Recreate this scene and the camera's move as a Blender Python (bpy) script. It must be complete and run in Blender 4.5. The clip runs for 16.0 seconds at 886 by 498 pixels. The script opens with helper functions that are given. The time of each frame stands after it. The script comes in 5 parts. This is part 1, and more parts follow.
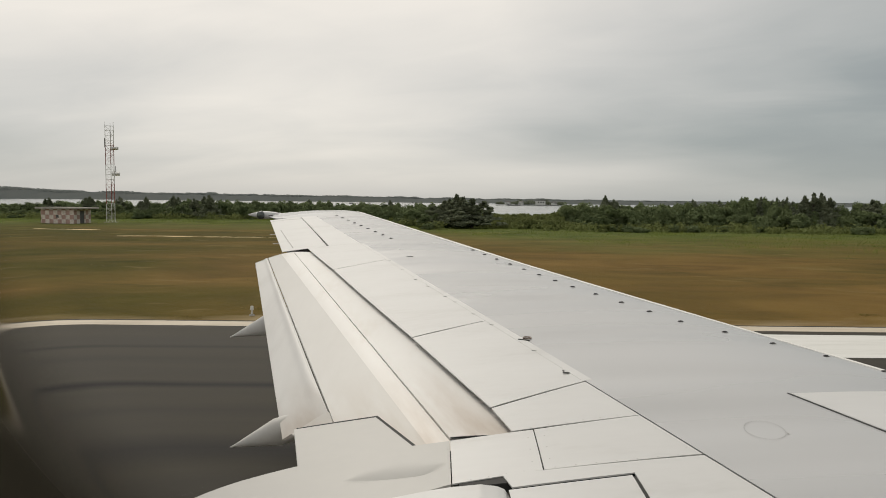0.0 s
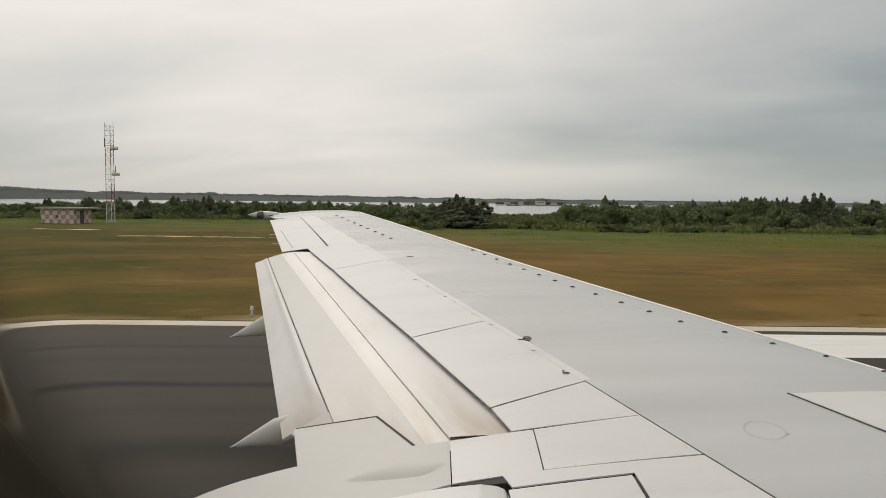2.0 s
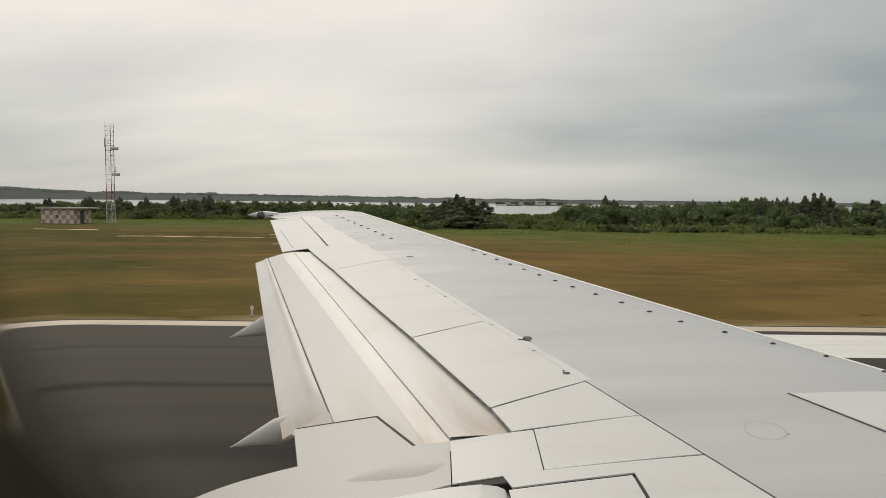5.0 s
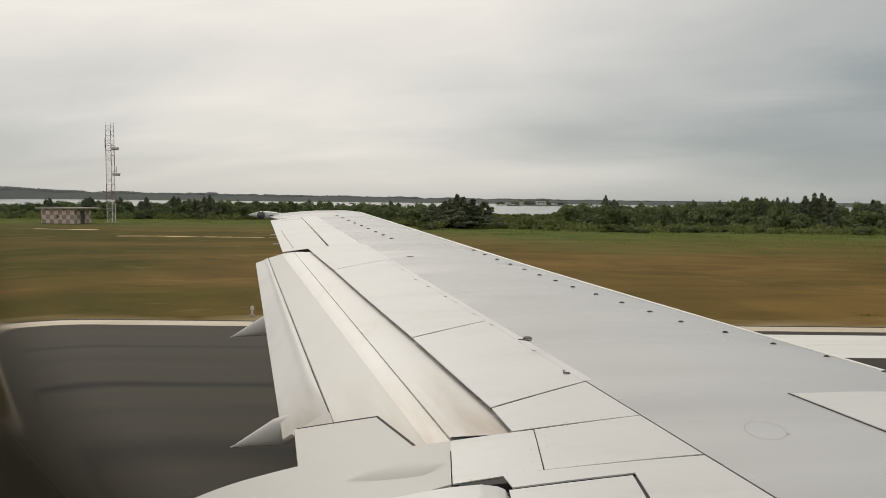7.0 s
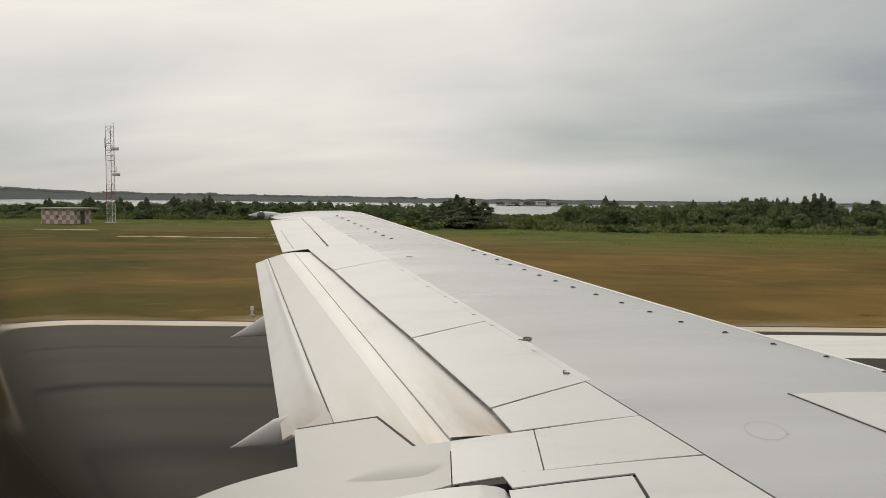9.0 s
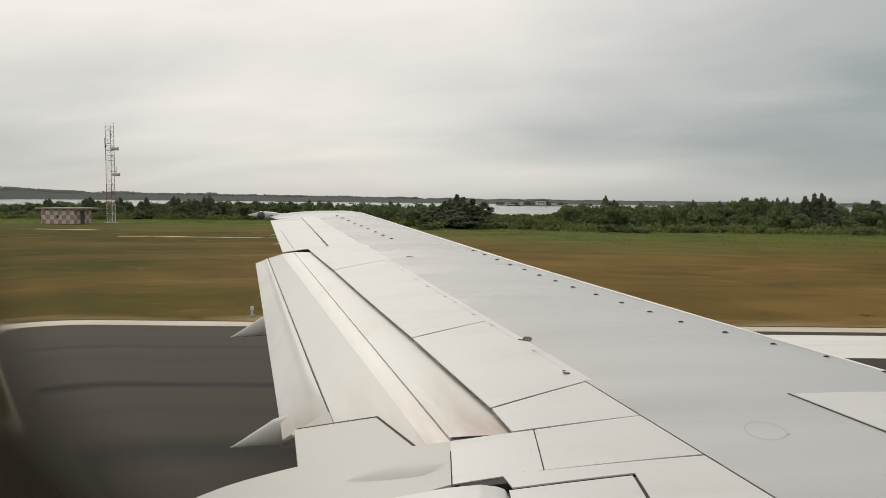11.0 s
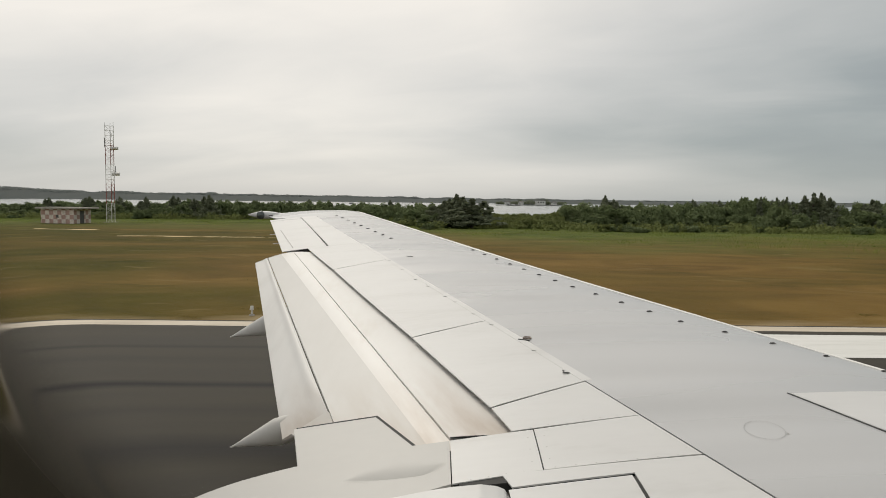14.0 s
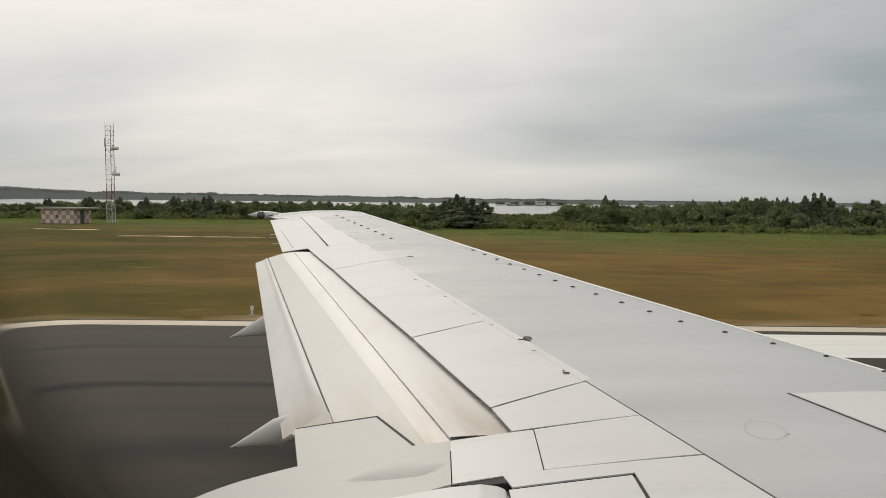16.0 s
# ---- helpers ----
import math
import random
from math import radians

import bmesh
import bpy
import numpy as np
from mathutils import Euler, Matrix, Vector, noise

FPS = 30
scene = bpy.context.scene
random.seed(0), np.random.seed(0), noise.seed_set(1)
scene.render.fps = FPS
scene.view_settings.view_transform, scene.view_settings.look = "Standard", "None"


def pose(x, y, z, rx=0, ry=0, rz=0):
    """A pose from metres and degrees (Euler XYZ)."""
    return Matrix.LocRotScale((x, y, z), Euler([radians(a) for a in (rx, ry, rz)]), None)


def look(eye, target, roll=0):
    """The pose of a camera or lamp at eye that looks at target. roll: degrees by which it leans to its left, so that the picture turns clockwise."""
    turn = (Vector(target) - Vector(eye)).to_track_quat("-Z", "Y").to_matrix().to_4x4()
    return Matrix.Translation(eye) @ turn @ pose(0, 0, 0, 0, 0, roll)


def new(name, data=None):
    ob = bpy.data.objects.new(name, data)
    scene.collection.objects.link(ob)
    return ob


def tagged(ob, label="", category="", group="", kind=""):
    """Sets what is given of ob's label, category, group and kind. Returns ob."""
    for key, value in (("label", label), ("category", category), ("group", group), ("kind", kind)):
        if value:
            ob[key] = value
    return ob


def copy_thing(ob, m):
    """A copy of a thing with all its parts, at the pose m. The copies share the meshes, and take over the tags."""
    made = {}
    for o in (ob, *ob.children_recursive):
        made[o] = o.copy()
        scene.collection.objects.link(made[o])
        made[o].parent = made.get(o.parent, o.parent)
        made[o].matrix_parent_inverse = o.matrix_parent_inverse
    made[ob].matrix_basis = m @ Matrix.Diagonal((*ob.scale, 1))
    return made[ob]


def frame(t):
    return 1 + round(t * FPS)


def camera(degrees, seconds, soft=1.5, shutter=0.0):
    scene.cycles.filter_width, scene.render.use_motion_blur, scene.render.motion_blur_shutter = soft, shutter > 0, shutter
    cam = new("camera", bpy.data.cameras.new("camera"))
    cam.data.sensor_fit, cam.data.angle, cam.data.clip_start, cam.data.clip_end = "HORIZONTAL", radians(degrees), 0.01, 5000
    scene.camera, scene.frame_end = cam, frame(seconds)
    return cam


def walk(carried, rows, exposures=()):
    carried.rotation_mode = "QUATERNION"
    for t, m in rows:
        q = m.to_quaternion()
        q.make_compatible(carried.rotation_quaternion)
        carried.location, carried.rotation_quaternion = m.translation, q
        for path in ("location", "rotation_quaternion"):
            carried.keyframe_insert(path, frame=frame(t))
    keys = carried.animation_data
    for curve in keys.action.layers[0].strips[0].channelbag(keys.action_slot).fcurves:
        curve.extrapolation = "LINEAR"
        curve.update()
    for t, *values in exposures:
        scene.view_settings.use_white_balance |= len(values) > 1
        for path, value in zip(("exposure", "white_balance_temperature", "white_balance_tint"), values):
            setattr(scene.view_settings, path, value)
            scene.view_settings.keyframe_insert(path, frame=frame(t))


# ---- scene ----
EYE_Z = 3.9
cam = camera(64.0, 16.0, soft=0.85)
# the eye sits at a cabin window and keeps its place over the wing, with a trace of sway
PATH = [(0.0, 0, 0), (1.0, .02, .03), (2.0, -.01, 0), (4.0, 0, .01), (6.5, .02, 0), (7.5, .03, .02), (9.0, .02, .03),
        (11.5, .02, .02), (13.0, -.01, -.01), (14.5, 0, 0), (16.0, .01, 0)]
walk(cam, [(t, pose(0, 0, EYE_Z, 86.13 + p, -0.585, y)) for t, y, p in PATH], [(0, 0.01, 6625, 10), (9, .03, 6625, 10), (12, .08, 6570, 10), (16, .08, 6550, 10)])

# ---------------------------------------------------------------- sky and sun
SUN_DIR = Vector((-0.20, 0.65, 0.73)).normalized()


def build_world():
    w = bpy.data.worlds.new("overcast_sky")
    scene.world = w
    w.use_nodes = True
    nt = w.node_tree
    nt.nodes.clear()
    N, L = nt.nodes.new, nt.links.new
    out, bg = N("ShaderNodeOutputWorld"), N("ShaderNodeBackground")
    tc, sep = N("ShaderNodeTexCoord"), N("ShaderNodeSeparateXYZ")
    L(tc.outputs["Generated"], sep.inputs[0])

    def m(op, a, b=None, clamp=False):
        n = N("ShaderNodeMath")
        n.operation, n.use_clamp = op, clamp
        for i, v in enumerate((a, b)):
            if v is None:
                continue
            if isinstance(v, (int, float)):
                n.inputs[i].default_value = v
            else:
                L(v, n.inputs[i])
        return n.outputs[0]

    up = m("MAXIMUM", sep.outputs[2], 0.0)
    den = m("ADD", up, 0.21)
    comb = N("ShaderNodeCombineXYZ")
    L(m("DIVIDE", sep.outputs[0], den), comb.inputs[0])
    L(m("DIVIDE", sep.outputs[1], den), comb.inputs[1])
    comb.inputs[2].default_value = 3.1

    def cloud(scale, detail, dist, sx, sy, off, turn):
        mp = N("ShaderNodeMapping")
        mp.vector_type = "TEXTURE"
        mp.inputs["Scale"].default_value = (1 / sx, 1 / sy, 1)
        mp.inputs["Location"].default_value = (off, off * 0.7, 0)
        mp.inputs["Rotation"].default_value = (0, 0, radians(turn))
        L(comb.outputs[0], mp.inputs[0])
        n = N("ShaderNodeTexNoise")
        n.inputs["Scale"].default_value, n.inputs["Detail"].default_value = scale, detail
        n.inputs["Distortion"].default_value = dist
        L(mp.outputs[0], n.inputs["Vector"])
        return n.outputs["Fac"]

    big = cloud(0.42, 3.0, 0.5, 0.45, 1.0, 7.4, -20)
    fine = cloud(1.0, 6.0, 0.9, 0.5, 1.0, 1.7, -16)
    dot = N("ShaderNodeVectorMath")
    dot.operation = "DOT_PRODUCT"
    L(tc.outputs["Generated"], dot.inputs[0])
    dot.inputs[1].default_value = SUN_DIR
    glow = m("POWER", m("MAXIMUM", dot.outputs["Value"], 0.0), 3.0)
    wisps = cloud(3.0, 6.0, 0.6, 0.6, 1.0, 3.3, -12)
    streaks = m("ADD", m("MULTIPLY", m("SUBTRACT", wisps, 0.5), 0.16), m("ADD", m("MULTIPLY", m("SUBTRACT", big, 0.5), 0.85), m("MULTIPLY", m("ADD", m("MULTIPLY", m("SUBTRACT", fine, 0.5), 0.75), 0.5), 0.42)))
    calm = m("MINIMUM", m("ADD", m("MULTIPLY", up, 7.0), 0.30), 1.0)
    streaks = m("ADD", m("MULTIPLY", m("SUBTRACT", streaks, 0.21), calm), 0.21)
    rise = m("MULTIPLY", m("MINIMUM", m("MULTIPLY", up, 3.5), 1.0), 0.12)
    low = m("MULTIPLY", m("MAXIMUM", m("SUBTRACT", 1.0, m("MULTIPLY", up, 7.0)), 0.0), -0.02)
    ahead = m("MAXIMUM", sep.outputs[1], 0.05)
    bearing, height = m("DIVIDE", sep.outputs[0], ahead), m("DIVIDE", sep.outputs[2], ahead)

    def bank(u, v, wide, high, lean, depth):
        """A thin (+) or thick (-) place in the cloud deck: bearing, height, breadths, lean and depth."""
        du, dv = m("SUBTRACT", bearing, u), m("SUBTRACT", height, v)
        dv = m("SUBTRACT", dv, m("MULTIPLY", du, lean))
        du, dv = m("DIVIDE", du, wide), m("DIVIDE", dv, high)
        q = m("ADD", m("MULTIPLY", du, du), m("MULTIPLY", dv, dv))
        q = m("ADD", q, m("MULTIPLY", m("SUBTRACT", fine, 0.5), 1.6))
        return m("MULTIPLY", m("EXPONENT", m("MULTIPLY", q, -1.0)), depth)

    banks = None
    for b in ((-.62, .06, .30, .05, 0, -.13), (-.15, .11, .32, .075, 0, .075), (-.12, .25, .30, .10, 0, .085), (.56, .165, .26, .042, .12, -.16), (.16, .09, .15, .03, .05, -.09),
              (.24, .044, .18, .016, .02, .12), (.52, .09, .25, .035, .04, -.09), (.30, .018, .60, .022, 0, .11), (-.5, .2, .2, .05, -.1, -.03)):
        banks = bank(*b) if banks is None else m("ADD", banks, bank(*b))
    low = m("ADD", low, banks)
    # the deck stays bright behind the aircraft
    low = m("ADD", low, m("MULTIPLY", m("MAXIMUM", m("MULTIPLY", sep.outputs[1], -1.0), 0.0), 0.34))
    amount = m("ADD", m("ADD", m("ADD", m("ADD", m("ADD", streaks, 0.15), m("MULTIPLY", sep.outputs[0], -0.06)), low), rise), m("MULTIPLY", glow, 0.78))
    ramp = N("ShaderNodeValToRGB")
    els = ramp.color_ramp.elements
    els[0].position, els[0].color = 0.44, (0.345, 0.375, 0.375, 1)
    els[1].position, els[1].color = 0.96, (0.86, 0.82, 0.755, 1)
    els.new(0.26).color = (0.26, 0.29, 0.305, 1)
    e = els.new(0.74)
    e.color = (0.615, 0.61, 0.585, 1)
    L(amount, ramp.inputs[0])
    sky = N("ShaderNodeTexSky")
    sky.sky_type, sky.sun_disc = "NISHITA", False
    sky.sun_elevation = math.asin(SUN_DIR.z)
    sky.sun_rotation = math.atan2(SUN_DIR.x, SUN_DIR.y)
    sc = N("ShaderNodeMix")
    sc.data_type, sc.blend_type = "RGBA", "MIX"
    sc.inputs[0].default_value = 0.94
    dim = N("ShaderNodeVectorMath")
    dim.operation = "SCALE"
    dim.inputs["Scale"].default_value = 0.10
    L(sky.outputs[0], dim.inputs[0])
    L(dim.outputs[0], sc.inputs[6])
    L(ramp.outputs[0], sc.inputs[7])
    L(sc.outputs[2], bg.inputs[0])
    bg.inputs[1].default_value = 1.0
    L(bg.outputs[0], out.inputs[0])


build_world()
sun = new("sun", bpy.data.lights.new("sun", "SUN"))
sun.data.energy, sun.data.angle, sun.data.color = 1.2, radians(20), (1.0, 0.94, 0.84)
sun.matrix_world = look(SUN_DIR * 50, (0, 0, 0))


# ---------------------------------------------------------------- materials
def material(name, stops, scale=(1, 1, 1), noise_scale=4.0, detail=6.0, rough=(0.6, 0.8), metal=0.0, bump=0.0, bump_scale=40.0,
             fine=0.0, fine_scale=30.0, per_object=0.0, per_island=0.0, specular=0.5, distort=0.0, leafy=0.0, grime=None, bump_detail=5.0, bump_depth=.05):
    """A procedural surface: a colour ramp over stretched noise, a finer grain, relief and varied gloss."""
    mt = bpy.data.materials.new(name)
    mt.use_nodes = True
    nt = mt.node_tree
    N, L = nt.nodes.new, nt.links.new
    b = nt.nodes["Principled BSDF"]
    tc, mp = N("ShaderNodeTexCoord"), N("ShaderNodeMapping")
    mp.inputs["Scale"].default_value = scale
    L(tc.outputs["Object"], mp.inputs[0])
    n1 = N("ShaderNodeTexNoise")
    n1.inputs["Scale"].default_value, n1.inputs["Detail"].default_value, n1.inputs["Distortion"].default_value = noise_scale, detail, distort
    L(mp.outputs[0], n1.inputs["Vector"])
    n2 = N("ShaderNodeTexNoise")
    n2.inputs["Scale"].default_value, n2.inputs["Detail"].default_value = fine_scale, 4.0
    L(mp.outputs[0], n2.inputs["Vector"])
    fac = n1.outputs["Fac"]

    def add(a, v, k):
        n = N("ShaderNodeMath")
        n.operation = "MULTIPLY_ADD"
        L(v, n.inputs[0])
        n.inputs[1].default_value = k
        L(a, n.inputs[2])
        s = N("ShaderNodeMath")
        s.operation = "SUBTRACT"
        L(n.outputs[0], s.inputs[0])
        s.inputs[1].default_value = k / 2
        return s.outputs[0]

    if fine:
        fac = add(fac, n2.outputs["Fac"], fine)
    if per_object:
        fac = add(fac, N("ShaderNodeObjectInfo").outputs["Random"], per_object)
    if per_island:
        fac = add(fac, N("ShaderNodeNewGeometry").outputs["Random Per Island"], per_island)
    ramp = N("ShaderNodeValToRGB")
    els = ramp.color_ramp.elements
    els[0].position, els[0].color = stops[0][0], (*stops[0][1], 1)
    els[1].position, els[1].color = stops[-1][0], (*stops[-1][1], 1)
    for p, c in stops[1:-1]:
        els.new(p).color = (*c, 1)
    L(fac, ramp.inputs[0])
    col = ramp.outputs[0]
    if grime:
        (g0, g1), tint = grime
        sp, gr, gn, gm, gx = N("ShaderNodeSeparateXYZ"), N("ShaderNodeMapRange"), N("ShaderNodeTexNoise"), N("ShaderNodeMath"), N("ShaderNodeMix")
        L(tc.outputs["Object"], sp.inputs[0])
        L(sp.outputs[1], gr.inputs[0])
        gr.inputs[1].default_value, gr.inputs[2].default_value = g0, g1
        gmap = N("ShaderNodeMapping")
        gmap.vector_type = "TEXTURE"
        gmap.inputs["Rotation"].default_value = (0, 0, radians(20.3))
        gmap.inputs["Scale"].default_value = (.28, 1.6, 1)
        L(tc.outputs["Object"], gmap.inputs[0])
        L(gmap.outputs[0], gn.inputs["Vector"])
        gn.inputs["Scale"].default_value, gn.inputs["Detail"].default_value = 1.6, 6.0
        gm.operation = "MULTIPLY"
        spread = N("ShaderNodeMapRange")
        L(gn.outputs["Fac"], spread.inputs[0])
        spread.inputs[1].default_value, spread.inputs[2].default_value = .30, .70
        L(gr.outputs[0], gm.inputs[0])
        L(spread.outputs[0], gm.inputs[1])
        gx.data_type = "RGBA"
        L(gm.outputs[0], gx.inputs[0])
        L(col, gx.inputs[6])
        gx.inputs[7].default_value = (*tint, 1)
        col = gx.outputs[2]
    L(col, b.inputs["Base Color"])
    mr = N("ShaderNodeMapRange")
    L(n1.outputs["Fac"], mr.inputs[0])
    mr.inputs[3].default_value, mr.inputs[4].default_value = rough
    L(mr.outputs[0], b.inputs["Roughness"])
    b.inputs["Metallic"].default_value = metal
    b.inputs["Specular IOR Level"].default_value = specular
    if bump:
        n3, bp = N("ShaderNodeTexNoise"), N("ShaderNodeBump")
        n3.inputs["Scale"].default_value, n3.inputs["Detail"].default_value = bump_scale, bump_detail
        L(mp.outputs[0], n3.inputs["Vector"])
        L(n3.outputs["Fac"], bp.inputs["Height"])
        bp.inputs["Strength"].default_value, bp.inputs["Distance"].default_value = bump, bump_depth
        L(bp.outputs[0], b.inputs["Normal"])
    if leafy:
        tl, mx = N("ShaderNodeBsdfTranslucent"), N("ShaderNodeMixShader")
        L(ramp.outputs[0], tl.inputs[0])
        mx.inputs[0].default_value = leafy
        L(b.outputs[0], mx.inputs[1])
        L(tl.outputs[0], mx.inputs[2])
        L(mx.outputs[0], nt.nodes["Material Output"].inputs[0])
    return mt


M_GREY = material("grey_wing_paint", [(.3, (.475, .477, .48)), (.7, (.53, .531, .533))], scale=(.12, 1.1, 1), noise_scale=1.6, detail=1.5, rough=(.22, .34), specular=1.0, bump=1.0, bump_scale=1.9, bump_detail=.6, bump_depth=.055)
M_WHITE = material("off_white_paint", [(.22, (.62, .611, .593)), (.42, (.672, .665, .652)), (.75, (.706, .70, .688))], scale=(.45, 1.5, 1), noise_scale=1.9, fine=.3, fine_scale=16, rough=(.35, .5), specular=.4)
M_FLAP = material("light_grey_flap_paint", [(.25, (.625, .608, .577)), (.5, (.66, .645, .618)), (.75, (.69, .675, .648))], scale=(1.6, .25, 1), noise_scale=2.0, fine=.25, fine_scale=10, rough=(.4, .55), specular=.4, grime=((5.2, 4.0), (.47, .40, .33)))
# brighter than the flap paint: the nose's curved highlight is in this colour
M_NOSE = material("cream_flap_paint_and_highlight", [(.2, (.735, .70, .655)), (.42, (.80, .78, .75)), (.8, (.84, .827, .803))], scale=(2.0, .45, 1), noise_scale=1.3, fine=.3, fine_scale=9, rough=(.35, .5), specular=.45, grime=((5.4, 4.0), (.49, .405, .33)))
# flap paint with light added to its colour, since the aft flap tilts away
M_AFT = material("lightened_aft_flap_paint", [(.25, (.66, .645, .62)), (.5, (.73, .717, .695)), (.75, (.765, .752, .73))], scale=(1.6, .25, 1), noise_scale=2.0, fine=.25, fine_scale=10, rough=(.4, .55), specular=.4, grime=((5.6, 4.4), (.42, .34, .27)))
M_GATE = material("grey_white_fairing_paint", [(.3, (.49, .479, .458)), (.7, (.543, .531, .505))], scale=(.7, 1, 1), noise_scale=1.3, fine=.2, fine_scale=14, rough=(.38, .5), specular=.35)
M_LEAD = material("bright_leading_edge", [(.3, (.88, .86, .82)), (.7, (.92, .90, .86))], noise_scale=3, rough=(.45, .6), specular=.2)
M_DARK = material("dark_sealant_and_gap_shade", [(.3, (.014, .014, .013)), (.7, (.03, .029, .027))], noise_scale=8, rough=(.6, .8))
M_GUN = material("dark_fitting_metal", [(.3, (.06, .06, .06)), (.7, (.16, .155, .15))], noise_scale=30, rough=(.4, .6), metal=.4)
M_RING = material("faint_cover_seam", [(.3, (.33, .327, .32)), (.7, (.47, .465, .455))], noise_scale=9, rough=(.4, .6))
M_EYE = material("rusty_eye_metal", [(.3, (.13, .095, .08)), (.7, (.38, .31, .26))], noise_scale=40, rough=(.5, .7), metal=.3)
M_RIVET = material("rivet_heads", [(.3, (.36, .355, .34)), (.7, (.48, .47, .45))], noise_scale=30, rough=(.4, .6))
M_LIGHT = material("lamp_glass", [(.3, (.05, .06, .055)), (.7, (.11, .12, .115))], noise_scale=20, rough=(.1, .2), specular=.7)
M_CABIN = material("dark_window_trim", [(.3, (.03, .03, .032)), (.7, (.05, .05, .052))], noise_scale=20, rough=(.6, .8))
M_TYRE = material("tyre_rubber", [(.3, (.02, .02, .02)), (.7, (.035, .035, .035))], noise_scale=12, rough=(.7, .9))
M_ASPHALT = material("asphalt", [(.2, (.0295, .0254, .0176)), (.45, (.0395, .034, .0236)), (.8, (.055, .0478, .0333))], scale=(.08, .7, 1), noise_scale=1.3, detail=4, fine=.1, fine_scale=9, rough=(.75, .9), bump=.06, bump_scale=60, specular=.3)
M_LINE = material("worn_runway_paint", [(.2, (.40, .33, .24)), (.5, (.57, .49, .38)), (.8, (.67, .59, .48))], scale=(.3, 2, 1), noise_scale=1.5, fine=.3, fine_scale=20, rough=(.6, .8))
M_STRIPE = material("white_runway_paint", [(.2, (.62, .61, .57)), (.5, (.74, .73, .69)), (.8, (.8, .79, .76))], scale=(.15, 1.4, 1), noise_scale=1.5, fine=.3, fine_scale=20, rough=(.6, .8))
M_SAND = material("pale_sand", [(.25, (.48, .33, .15)), (.45, (.76, .58, .33)), (.8, (.84, .68, .43))], scale=(.3, 1.0, 1), noise_scale=1.0, fine=.4, fine_scale=10, rough=(.85, .95), bump=.3, bump_scale=20)
M_LEAF = material("shrub_leaves", [(.2, (.155, .192, .092)), (.5, (.19, .23, .112)), (.85, (.232, .27, .135))], noise_scale=.5, per_island=.06, per_object=.30, rough=(.7, .85), specular=.02, leafy=.25)
M_NEEDLE = material("casuarina_foliage", [(.2, (.175, .195, .13)), (.5, (.21, .232, .152)), (.85, (.25, .27, .178))], noise_scale=.8, per_island=.06, per_object=.25, rough=(.7, .85), specular=.02, leafy=.25)
M_BARK = material("bark", [(.3, (.07, .055, .04)), (.7, (.14, .115, .09))], noise_scale=6, rough=(.8, .95), bump=.4, bump_scale=12)
M_WEED = material("tall_green_grass", [(.3, (.118, .162, .04)), (.5, (.188, .23, .058)), (.7, (.25, .285, .075))], noise_scale=.16, detail=3, per_island=.12, rough=(.7, .85), specular=.1, leafy=.6)
M_SCRUB = material("olive_scrub_leaves", [(.2, (.148, .172, .062)), (.5, (.19, .216, .08)), (.85, (.238, .26, .098))], noise_scale=.5, per_island=.08, per_object=.3, rough=(.7, .85), specular=.05, leafy=.3)
M_TUFT = material("olive_weeds", [(.2, (.17, .135, .04)), (.5, (.22, .175, .055)), (.85, (.27, .215, .075))], noise_scale=.2, per_island=.3, rough=(.7, .9), specular=.1, leafy=.5)
M_BLADE = material("dry_grass_blades", [(.2, (.19, .14, .05)), (.5, (.22, .16, .06)), (.85, (.28, .21, .08))], noise_scale=.12, per_island=.4, rough=(.7, .9), specular=.15)
# haze of distance is mixed into this colour: paler and greyer than leaves
M_WOOD = material("hazy_far_woodland", [(.2, (.215, .235, .23)), (.5, (.235, .255, .245)), (.85, (.26, .275, .26))], noise_scale=.02, per_island=.1, rough=(.8, .95), specular=.05, leafy=.5)
M_CONC = material("weathered_concrete", [(.25, (.25, .23, .2)), (.7, (.46, .43, .38))], noise_scale=2, fine=.3, fine_scale=20, rough=(.8, .95))
M_RED = material("faded_red_steel", [(.3, (.23, .06, .045)), (.7, (.34, .11, .085))], noise_scale=3, rough=(.5, .7))
M_WSTEEL = material("white_steel", [(.3, (.62, .61, .58)), (.7, (.75, .74, .71))], noise_scale=3, rough=(.45, .6))
M_DSTEEL = material("dark_steel", [(.3, (.07, .065, .06)), (.7, (.13, .12, .115))], noise_scale=5, rough=(.5, .7))


